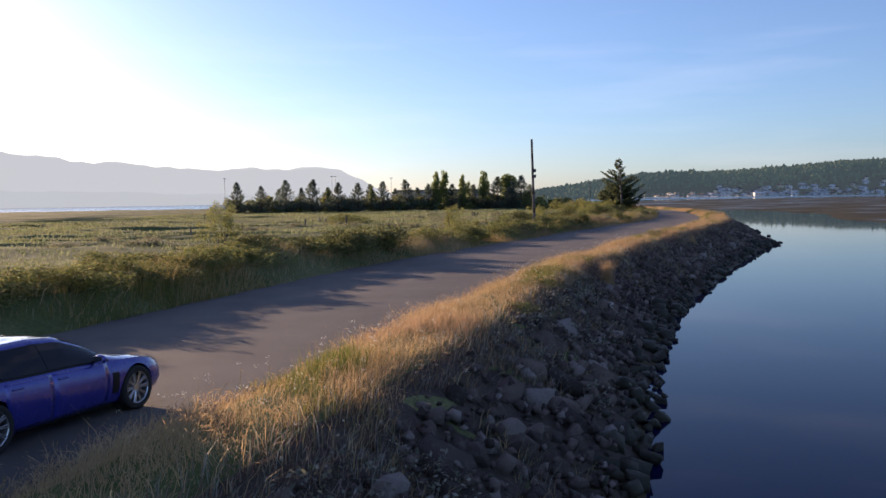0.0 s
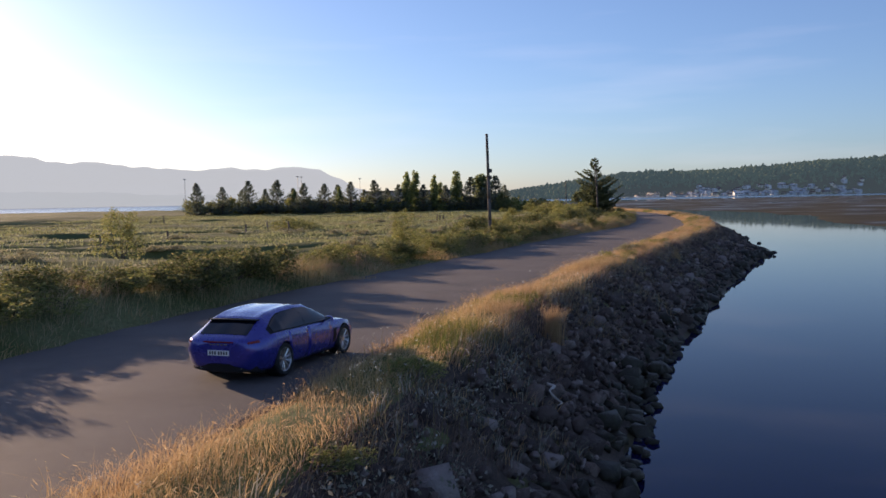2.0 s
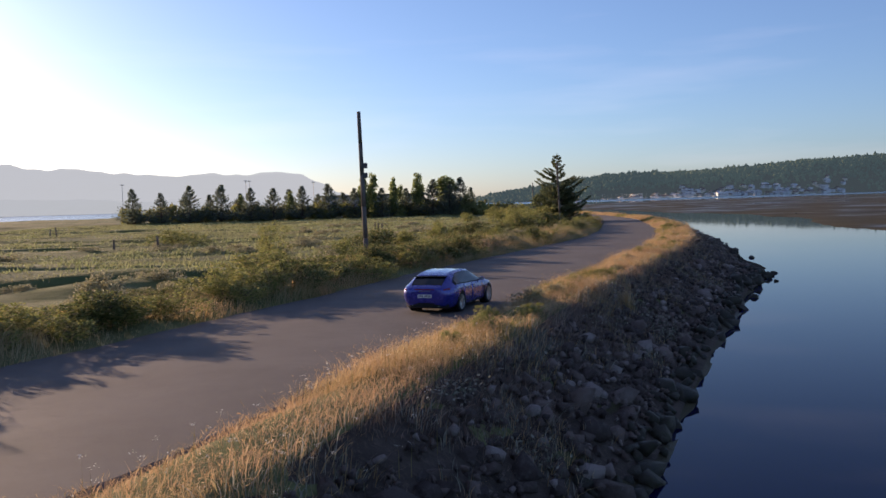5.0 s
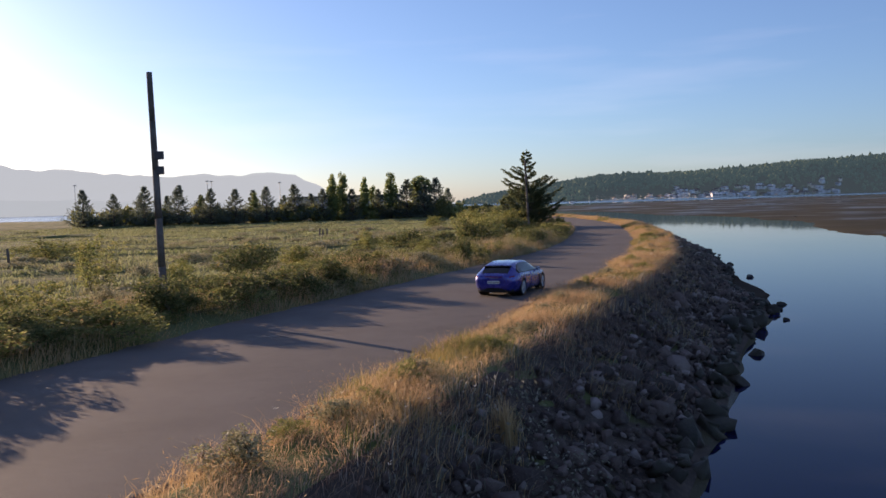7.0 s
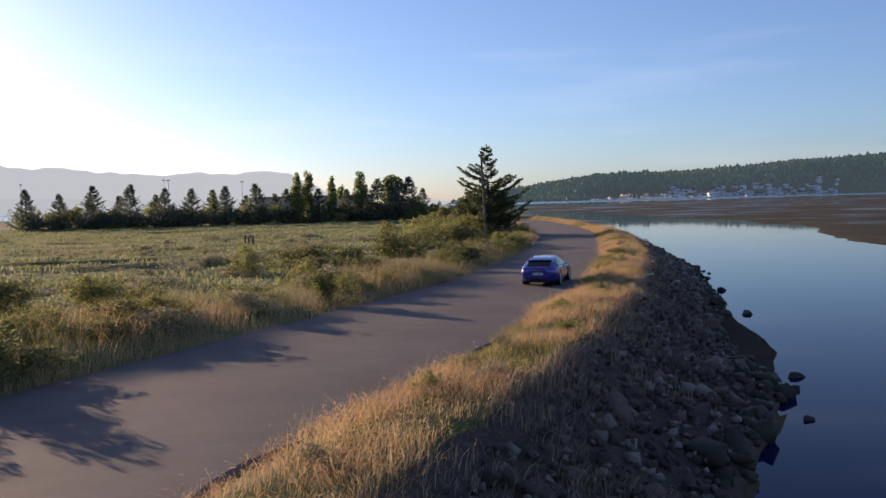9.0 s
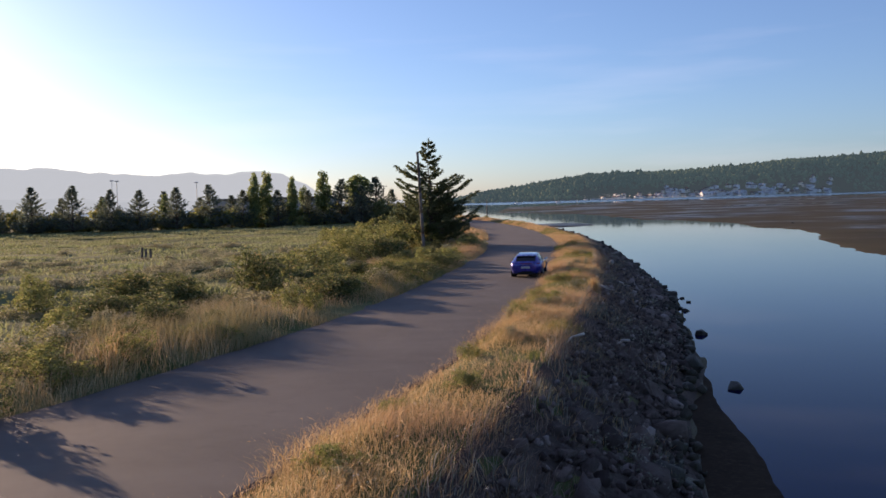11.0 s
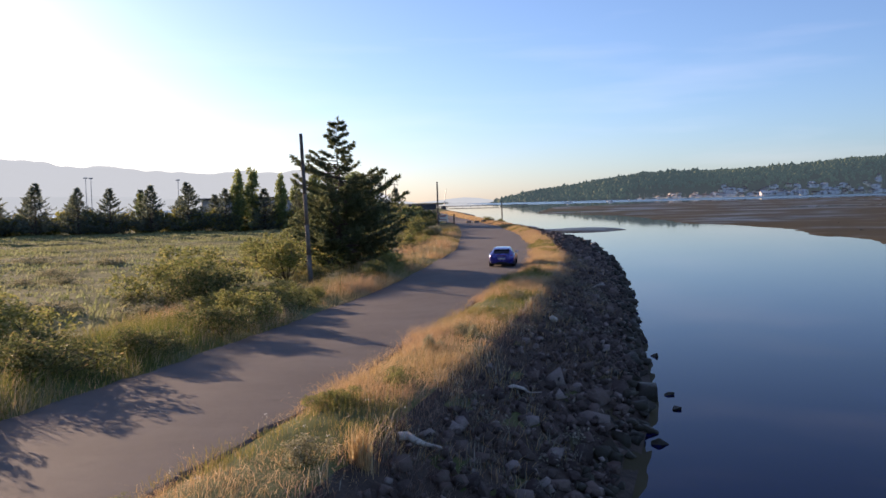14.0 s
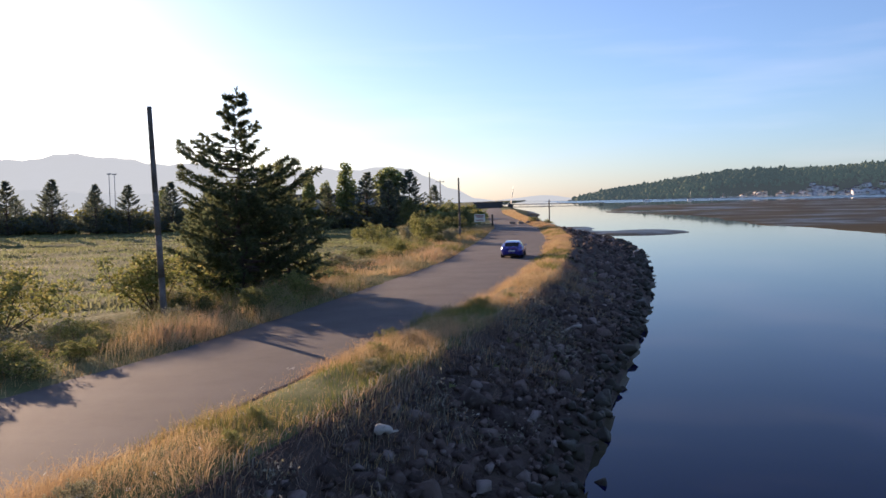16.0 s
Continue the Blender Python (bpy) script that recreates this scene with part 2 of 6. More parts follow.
PAINT_WHITE = plain("weathered_white_paint", (0.80, 0.79, 0.76), 0.6, vary=0.15, scale=0.6).m
CREAM = plain("cream_siding", (0.90, 0.80, 0.64), 0.7, vary=0.15, scale=0.4).m
ROOF_TAN = plain("weathered_shingle", (0.26, 0.21, 0.17), 0.85, scale=0.5).m
PAINT_GREY = plain("grey_siding", (0.42, 0.43, 0.44), 0.7, scale=0.6).m
ROOF_DARK = plain("dark_roofing", (0.11, 0.105, 0.11), 0.8, scale=0.5).m
ROOF_RED = plain("brown_roofing", (0.20, 0.12, 0.10), 0.8, scale=0.5).m
ROOF_METAL = plain("galvanised_roofing", (0.55, 0.56, 0.57), 0.5, 0.3, scale=0.5).m
WINDOW_DARK = plain("dark_window_glass", (0.03, 0.035, 0.045), 0.1).m
STEEL = plain("galvanised_steel", (0.40, 0.41, 0.42), 0.5, 0.7).m
RED_PAINT = plain("faded_red_paint", (0.45, 0.10, 0.09), 0.6).m
SHED = plain("dark_shed_cladding", (0.09, 0.085, 0.085), 0.8, scale=0.4).m

# car materials
P = Mat("blue_metallic_paint", 0.28, 0.35, 0.5).local()
P.colour(P.mix(P.ramp(P.noise(900, 1), [(0.45, (0, 0, 0)), (0.8, (1, 1, 1))]), (0.020, 0.026, 0.26), (0.050, 0.062, 0.40)))
P.p.inputs["Coat Weight"].default_value, P.p.inputs["Coat Roughness"].default_value = 1.0, 0.04
dust = P.ramp(P.noise(3, 5), [(0.4, (0.22, 0.22, 0.22)), (0.7, (0.38, 0.38, 0.38))])
P.t.links.new(dust, P.p.inputs["Roughness"])
CAR_PAINT = P.m
G = plain("tinted_glass", (0.006, 0.007, 0.012), 0.06, 0, 0.35)
G.p.inputs["Coat Weight"].default_value = 0.0
CAR_GLASS = G.m
BLACK_TRIM = plain("black_trim", (0.009, 0.009, 0.011), 0.55, 0, 0.25).m
RUBBER = plain("tyre_rubber", (0.018, 0.018, 0.018), 0.85, scale=40).m
RIM = plain("silver_alloy", (0.62, 0.62, 0.63), 0.28, 0.9).m
CHROME = plain("chrome", (0.75, 0.75, 0.76), 0.12, 1.0).m
BRAKE = plain("brake_iron", (0.22, 0.21, 0.20), 0.45, 0.8).m
TAIL_RED = plain("red_lamp_lens", (0.22, 0.008, 0.010), 0.12).m
LENS = plain("clear_lamp_lens", (0.55, 0.57, 0.60), 0.08).m
PLATE = plain("white_number_plate", (0.78, 0.78, 0.76), 0.4).m
INK = plain("dark_ink", (0.02, 0.02, 0.025), 0.5).m


# ---- mesh helpers ----
def finish(bm, name, material, smooth=False):
    me = bpy.data.meshes.new(name)
    bm.to_mesh(me)
    bm.free()
    me.materials.append(material)
    if smooth:
        me.shade_smooth()
    return me


def part(name, bm, material, parent, label="", smooth=False, at=None):
    ob = new(name, bm if isinstance(bm, bpy.types.Mesh) else finish(bm, name, material, smooth))
    ob.parent = parent
    if at is not None:
        ob.matrix_basis = at
    if label:
        tagged(ob, label)
    return ob


def raw_mesh(name, verts, faces, material, smooth=False):
    """A mesh from arrays; all faces have the same number of corners."""
    verts, faces = np.asarray(verts, np.float32), np.asarray(faces, np.int32)
    me = bpy.data.meshes.new(name)
    me.vertices.add(len(verts))
    me.vertices.foreach_set("co", verts.ravel())
    n = faces.shape[1]
    me.loops.add(faces.size)
    me.loops.foreach_set("vertex_index", faces.ravel())
    me.polygons.add(len(faces))
    me.polygons.foreach_set("loop_start", np.arange(0, faces.size, n, dtype=np.int32))
    me.update(calc_edges=True)
    me.materials.append(material)
    if smooth:
        me.shade_smooth()
    return me


def box(bm, size, centre, bevel=0.0):
    r = bmesh.ops.create_cube(bm, size=1, matrix=Matrix.Translation(centre) @ Matrix.Diagonal((*size, 1)))
    if bevel:
        edges = list({e for v in r["verts"] for e in v.link_edges})
        bmesh.ops.bevel(bm, geom=edges, offset=bevel, segments=2, affect="EDGES", profile=0.6)


def rod(bm, a, b, ra, rb, seg=8):
    """A tapered round bar from a to b."""
    a, b = Vector(a), Vector(b)
    q = (b - a).to_track_quat("Z", "Y").to_matrix().to_4x4()
    bmesh.ops.create_cone(bm, cap_ends=True, segments=seg, radius1=ra, radius2=rb, depth=(b - a).length,
                          matrix=Matrix.Translation((a + b) / 2) @ q)


def lathe(bm, profile, seg=32, axis="X"):
    """Turn (radius, along) points round an axis into a closed ring of faces."""
    rings = []
    for r, a in profile:
        ring = []
        for k in range(seg):
            c, s = math.cos(2 * math.pi * k / seg), math.sin(2 * math.pi * k / seg)
            ring.append(bm.verts.new((a, r * c, r * s) if axis == "X" else (r * c, r * s, a)))
        rings.append(ring)
    for p, q in zip(rings, rings[1:]):
        for k in range(seg):
            bm.faces.new((p[k], p[(k + 1) % seg], q[(k + 1) % seg], q[k]))
    return rings

# ---- the plan: lines along the causeway, as x for each y ----
S = 1.09                                      # metres to a unit of the plan


def line(points, soften=5.0):
    """A smoothed x(y) through (y, x) points of the plan."""
    ys, xs = np.array(points, float).T * S
    grid = np.arange(ys[0], ys[-1] + 0.5, 1.0)
    vals = np.interp(grid, ys, xs)
    k = int(soften)
    pad = np.r_[2 * vals[0] - vals[k:0:-1], vals, 2 * vals[-1] - vals[-2:-k - 2:-1]]
    vals = np.convolve(pad, np.ones(2 * k + 1) / (2 * k + 1), "valid")
    return lambda y: np.interp(y, grid, vals)


road_left = line([(-120, -43), (-60, -27.5), (0, -12), (32.8, -3.6), (46.5, -0.2), (56, 3.4), (75, 10.9), (86, 14.9), (99, 20.6), (112, 26.2), (119, 29.0),
                  (129, 31.8), (137, 33.7), (150, 36.6), (160, 38.4), (173, 39.8), (194, 41.8), (230, 42.3), (270, 41.8), (320, 38.5), (420, 31), (700, 18), (1000, -20)])
road_right = line([(-120, -39), (-60, -22.5), (0, -4.6), (23.9, 2.35), (32.7, 4.65), (36.9, 5.8), (46, 8.65), (55, 12.1), (66, 16.45), (72, 18.75), (85, 23.6), (94.7, 27.8), (107, 32.0),
                   (113, 34.1), (122, 36.4), (129.5, 38.3), (137, 40.0), (146, 41.8), (157, 43.9), (166, 45.7), (181, 47.8), (203, 49.3), (228, 49.9), (266, 49.0), (300, 46.0), (420, 37), (700, 24), (1000, -14)])
bank_top = line([(-120, -36.8), (-60, -20.4), (0, -2.6), (23, 4.25), (29, 5.75), (38, 8.1), (46, 10.7), (55, 14.2), (66, 18.5), (72, 20.9), (84, 25.8), (94, 30.0), (108, 35.1), (113, 36.4), (122, 39.0),
                 (127, 40.2), (140, 43.2), (156, 46.4), (166, 48.0), (180, 49.8), (203, 51.2), (228, 52.0), (262, 51.4), (300, 48.0), (420, 41), (700, 29), (1000, -8)])
shore = line([(-120, -30), (-60, -13.5), (0, 2.5), (30, 9.6), (38, 11.7), (45.6, 14.2), (54.6, 18), (63, 21.5), (72, 25.2), (77.6, 27.8), (88.5, 32.3), (93.5, 34.9), (97, 36.7), (100, 38.0), (104, 38.0),
              (113, 40.3), (119, 42.9), (130, 45.5), (142, 48.6), (149, 49.8), (158, 51.2), (166, 52.6), (185, 55.6), (205, 58.2), (235, 61), (262, 61.5), (280, 58.5), (297, 54.7),
              (330, 51.5), (457, 48), (512, 49), (600, 45), (690, 37), (900, 20), (1000, 0)], 2)
WATER_Z = -2.4
MUD_EDGE = line([(-120, 150), (60, 95), (110, 78), (148, 66), (177, 73), (203, 82), (240, 91), (282, 97), (323, 92), (438, 92), (516, 70), (560, 74), (844, 113), (1000, 240), (1150, 600)], 6)


def mass_noise(x, y, scale, seed=0.0):
    """Smooth value noise for arrays, about -1 to 1, from a few sines."""
    v = np.zeros_like(x, dtype=float)
    for k, (a, b) in enumerate(((1.0, 0.31), (-0.42, 0.93), (0.71, -0.75), (0.13, 1.27), (1.61, 0.52), (-1.13, 1.44))):
        v += np.sin((a * x + b * y) * scale * (1 + 0.23 * k) + seed * (k + 1.7) + 1.3 * k) / (1 + 0.4 * k)
    return v / 2.6


def lattice(ix, iy, seed):
    h = np.sin(ix * 127.1 + iy * 311.7 + seed * 74.7) * 43758.5453
    return h - np.floor(h)


def fbm(x, y, scale, seed=0.0, octaves=4):
    """Irregular value noise for arrays, about -1 to 1."""
    total, amp, norm = 0.0, 1.0, 0.0
    for k in range(octaves):
        px, py = x * scale, y * scale
        ix, iy = np.floor(px), np.floor(py)
        fx, fy = px - ix, py - iy
        fx, fy = fx * fx * (3 - 2 * fx), fy * fy * (3 - 2 * fy)
        a, b = lattice(ix, iy, seed + k), lattice(ix + 1, iy, seed + k)
        c, d = lattice(ix, iy + 1, seed + k), lattice(ix + 1, iy + 1, seed + k)
        total = total + amp * (2 * (a + (b - a) * fx + (c - a) * fy + (a - b - c + d) * fx * fy) - 1)
        norm, amp, scale = norm + amp, amp * 0.55, scale * 2.1
    return total / norm * 1.5


def step(e0, e1, v):
    t = np.clip((v - e0) / (e1 - e0), 0, 1)
    return t * t * (3 - 2 * t)


def ground_z(x, y):
    x, y = np.asarray(x, float), np.asarray(y, float)
    xl, xr, xb, xs = road_left(y), road_right(y), bank_top(y), shore(y)
    z = np.full(np.broadcast(x, y).shape, -0.04)
    out = xl - x
    field = -0.06 - 0.28 * step(0.5, 7, out) + 0.14 * mass_noise(x, y, 0.5) * step(2, 10, out) + 0.30 * fbm(x * 0.7, y, 0.09, 2.0) * step(6, 25, out)
    rise = (0.24 + 0.24 * step(140, 122, y) + 0.30 * step(66, 54, y)) * (0.85 + 0.45 * fbm(x, y, 0.13, 6.0)) * step(300, 220, y)
    field = field + rise * step(0.15, 1.5, out) * step(11, 4.0, out)
    creek = np.abs(fbm(x * 0.25, y, 0.045, 14.0, 3) + 0.15)
    field = field - 0.7 * step(0.13, 0.05, creek) * step(9, 16, out)
    bay = step(610, 645, y + 0.10 * (x + 218) + 6 * mass_noise(x, y, 0.03)) * step(-130, -165, x)
    field = field - 2.9 * bay
    z = np.where(out > 0, field, z)
    v = x - xr
    z = np.where((v > 0) & (x <= xb), -0.03 + 0.26 * step(0, 0.9, v) + 0.04 * mass_noise(x, y, 1.3), z)
    f = (x - xb) / np.maximum(xs - xb, 0.5)
    slope = 0.20 + (WATER_Z - 0.20) * np.clip(f, 0, 1) ** 0.92 + 0.10 * mass_noise(x, y, 1.7, 1.0) * step(0, 0.15, f)
    z = np.where(f > 0, slope, z)
    bed = WATER_Z - 1.2 * step(1.0, 1.6, f) - 0.5 * step(1.5, 4, f)
    z = np.where(f > 1.0, np.minimum(bed, WATER_Z - 0.02), z)
    flat = step(-2.0, 7.0, x - MUD_EDGE(y) + 3.5 * fbm(x, y, 0.05, 4.0))
    flat = np.where((y < 1250) & (x > xs), flat, 0.0)
    flat_z = WATER_Z + 0.055 + 0.13 * fbm(x * 0.6, y, 0.014, 3.0, 5) + 0.05 * step(10, 60, x - MUD_EDGE(y)) * step(420, 150, y)
    dx, dy = x - 74.0, y - 325.0
    isle = np.exp(-(((dx * 0.97 - dy * 0.25) / 11.0) ** 2 + ((dx * 0.25 + dy * 0.97) / 17) ** 2) ** 2) + np.exp(-(((x - 62.0) / 5.0) ** 2 + ((y - 352) / 26) ** 2) ** 2)
    isle = isle * (1 + 0.25 * fbm(x, y, 0.12, 8.0))
    z = np.where(x > xs, np.maximum(z, z + (flat_z - z) * flat), z)
    z = np.where(x > xs, np.maximum(z, WATER_Z - 0.6 + 0.95 * np.clip(isle, 0, 1)), z)
    return z


def make_ground():
    ys = np.r_[np.arange(-120, 10, 3.0), np.arange(10, 350, 1.25), np.arange(350, 680, 5), np.arange(680, 1300, 20), np.arange(1300, 4600, 200)]
    a = np.r_[-4600, -3000, -1800, -1000, -600, -420, np.arange(-340, -120, 10.0), np.arange(-120, -30, 2.5), np.arange(-30, -8, 1.5), np.arange(-8, 0, 0.8)]
    cols = []
    xl, xr, xb, xs = road_left(ys), road_right(ys), bank_top(ys), shore(ys)
    for o in a:
        cols.append(xl + o)
    for f in (0, 0.25, 0.5, 0.75, 1.0):
        cols.append(xl + (xr - xl) * f)
    for f in (0.15, 0.35, 0.6, 0.8, 1.0):
        cols.append(xr + (xb - xr) * f)
    for f in np.r_[np.arange(0.06, 1.0, 0.06), 1.0, 1.05, 1.3, 1.7, 2.5]:
        cols.append(xb + (xs - xb) * f)
    edge = xb + (xs - xb) * 2.5
    for o in np.r_[np.arange(1.5, 60, 2.0), np.arange(62, 130, 5.0), 145, 170, 200, 250, 320, 420, 600, 900, 1400, 2200, 3200, 4600]:
        cols.append(edge + o)
    X = np.stack(cols, 1)
    Y = np.repeat(ys[:, None], X.shape[1], 1)
    Z = ground_z(X, Y)
    V = np.stack([X, Y, Z], -1).reshape(-1, 3)
    n, m = X.shape
    i = (np.arange(n - 1)[:, None] * m + np.arange(m - 1)).ravel()
    F = np.stack([i, i + 1, i + m + 1, i + m], 1)
    ob = new("ground", raw_mesh("ground", V, F, GROUND, True))
    tagged(ob, "flat green and tan salt marsh with brown tidal mud", "ground", kind="structure")


def make_water():
    bm = bmesh.new()
    xs = [-4600, -300, 0, 20, 60, 120, 300, 1000, 4600]
    ys = [-130, 0, 60, 120, 200, 320, 600, 1200, 2500, 4600]
    grid = [[bm.verts.new((x, y, WATER_Z)) for x in xs] for y in ys]
    for r, s in zip(grid, grid[1:]):
        for k in range(len(xs) - 1):
            bm.faces.new((r[k], r[k + 1], s[k + 1], s[k]))
    tagged(new("water", finish(bm, "water", WATER)), "calm dark blue tidal water mirroring the sky", "water", kind="structure")
    bm = bmesh.new()
    v = [bm.verts.new((x, y, WATER_Z + 0.02)) for x, y in ((-4600, 560), (-100, 560), (-100, 3480), (-4600, 3480))]
    bm.faces.new(v)
    tagged(new("water_bay", finish(bm, "water_bay", RIPPLED)), "bright rippled water of the open bay", "water", kind="structure")
    bm = bmesh.new()
    v = [bm.verts.new((x, y, WATER_Z + 0.03)) for x, y in ((100, 1290), (1500, 1450), (1500, 2345), (60, 2345))]
    bm.faces.new(v)
    tagged(new("water_channel", finish(bm, "water_channel", RIPPLED)), "pale rippled water of the harbour channel", "water", kind="structure")
    ys = np.arange(-20, 330, 1.2)
    xb, xs = bank_top(ys) + 0.1, shore(ys) - 0.1
    V = []
    for k, y in enumerate(ys):
        for f in np.linspace(0, 1, 12):
            x = xb[k] + (xs[k] - xb[k]) * f
            V.append((x, y, float(ground_z(np.array(x), np.array(y))) + 0.03))
    i = (np.arange(len(ys) - 1)[:, None] * 12 + np.arange(11)).ravel()
    tagged(new("embankment", raw_mesh("embankment", V, np.stack([i, i + 1, i + 13, i + 12], 1), EARTH, True)), "dark bare earth of the causeway's bank", "embankment", kind="structure")
    ys = np.arange(108, 132, 0.5)
    reach = 2.0 * step(108.5, 116, ys) * step(131, 118, ys) + 0.12 * fbm(ys, ys * 0, 0.6, 9.0)
    V = []
    for y, r in zip(ys, reach):
        for f, z in ((0, 0.05), (0.5, 0.03), (0.85, 0.015), (1.0, -0.06)):
            V.append((float(shore(y)) - 0.6 + (0.6 + r) * f, y, WATER_Z + z))
    i = (np.arange(len(ys) - 1)[:, None] * 4 + np.arange(3)).ravel()
    tagged(new("mud_shelf", raw_mesh("mud_shelf", V, np.stack([i, i + 1, i + 5, i + 4], 1), MUD, True)), "dark brown mud shelf at the foot of the stones", "mud", kind="structure")


def make_road():
    ys = np.r_[np.arange(-110, 10, 3.0), np.arange(10, 360, 1.0), np.arange(360, 760, 8.0)]
    rng = np.random.default_rng(3)
    rag_l, rag_r = rng.normal(0, 0.10, len(ys)), rng.normal(0, 0.08, len(ys))
    xl, xr = road_left(ys) + rag_l - 0.1, road_right(ys) + rag_r + 0.02
    fs = (0, 0.02, 0.023, 0.15, 0.35, 0.5, 0.65, 0.85, 0.982, 0.985, 1)
    V = []
    for k, y in enumerate(ys):
        for f in fs:
            crown = 0.045 * (1 - (2 * f - 1) ** 2)
            V.append((xl[k] + (xr[k] - xl[k]) * f, y, crown + (-0.07 if f in (0, 1) else 0.012)))
    m = len(fs)
    i = (np.arange(len(ys) - 1)[:, None] * m + np.arange(m - 1)).ravel()
    F = np.stack([i, i + 1, i + m + 1, i + m], 1)
    tagged(new("road", raw_mesh("road", V, F, ASPHALT, True)), "worn unmarked grey asphalt road on a causeway", "road", kind="structure")


make_ground()
make_water()
make_road()

# ---- the car: y ahead, origin on the road under the middle of the rear axle ----
AXLE_FRONT, WHEEL_R, HALF_TRACK = 2.95, 0.358, 0.835
# station y from the rear axle: bottom z, half widths (bottom, sill, middle, shoulder), shoulder z, rail half width, rail z, roof z
STATIONS = [
    (-1.110, 0.46, 0.40, 0.54, 0.62, 0.58, 0.845, 0.44, 0.880, 0.890),
    (-1.070, 0.36, 0.52, 0.66, 0.72, 0.66, 0.885, 0.52, 0.920, 0.935),
    (-0.980, 0.28, 0.64, 0.79, 0.840, 0.775, 0.910, 0.61, 0.955, 0.975),
    (-0.720, 0.23, 0.76, 0.90, 0.940, 0.880, 0.930, 0.610, 1.095, 1.125),
    (-0.400, 0.21, 0.81, 0.945, 0.985, 0.940, 0.945, 0.600, 1.270, 1.310),
    (0.000, 0.19, 0.82, 0.95, 0.985, 0.940, 0.945, 0.600, 1.345, 1.385),
    (0.500, 0.18, 0.82, 0.94, 0.965, 0.915, 0.935, 0.595, 1.375, 1.420),
    (1.050, 0.18, 0.82, 0.93, 0.950, 0.895, 0.925, 0.590, 1.382, 1.430),
    (1.550, 0.18, 0.82, 0.93, 0.950, 0.890, 0.915, 0.590, 1.340, 1.385),
    (2.000, 0.18, 0.82, 0.93, 0.955, 0.890, 0.905, 0.630, 1.180, 1.215),
    (2.400, 0.18, 0.82, 0.935, 0.965, 0.900, 0.890, 0.700, 0.985, 1.005),
    (2.600, 0.19, 0.82, 0.94, 0.970, 0.910, 0.880, 0.735, 0.925, 0.935),
    (3.000, 0.19, 0.81, 0.94, 0.970, 0.905, 0.855, 0.700, 0.880, 0.872),
    (3.350, 0.20, 0.78, 0.91, 0.940, 0.860, 0.790, 0.620, 0.810, 0.810),
    (3.650, 0.22, 0.70, 0.82, 0.850, 0.760, 0.690, 0.500, 0.715, 0.720),
    (3.820, 0.26, 0.58, 0.68, 0.700, 0.620, 0.590, 0.400, 0.615, 0.620),
    (3.900, 0.34, 0.42, 0.50, 0.520, 0.460, 0.510, 0.300, 0.530, 0.535),
]


def car_skin(y, a):
    """The right-hand skin of the car at station y and place a round the section: 0 under the floor, 1 sill, 2, 3 middle, 4 shoulder, 5 rail, 7 roof middle."""
    ys = [s[0] for s in STATIONS]
    col = [float(np.interp(y, ys, [s[k] for s in STATIONS])) for k in range(1, 10)]
    zb, wb, w1, wm, ws, zs, wr, zr, zc = col
    ring = [(0, zb), (wb, zb), (w1, zb + 0.30 * (zs - zb)), (wm, zb + 0.66 * (zs - zb)), (ws, zs), (wr, zr), (wr * 0.55, zr + 0.72 * (zc - zr)), (0, zc)]
    k = min(int(a), 6)
    f = a - k
    p = [ring[max(0, min(7, k + d))] for d in (-1, 0, 1, 2)]
    if k == 4:                                   # the side glass is nearly straight
        x, z = p[1][0] + (p[2][0] - p[1][0]) * f, p[1][1] + (p[2][1] - p[1][1]) * f
        x += 0.018 * math.sin(math.pi * f)
    else:
        def cr(i):
            m1 = (p[2][i] - p[0][i]) * (0.5 if k not in (0, 1) else 0.2)
            m2 = (p[3][i] - p[1][i]) * (0.5 if k not in (3,) else 0.25)
            if k == 6 and i == 1:
                m2 = 0
            h = f * f
            return (2 * h * f - 3 * h + 1) * p[1][i] + (h * f - 2 * h + f) * m1 + (-2 * h * f + 3 * h) * p[2][i] + (h * f - h) * m2
        x, z = cr(0), cr(1)
    return Vector((max(x, 0), y, z))


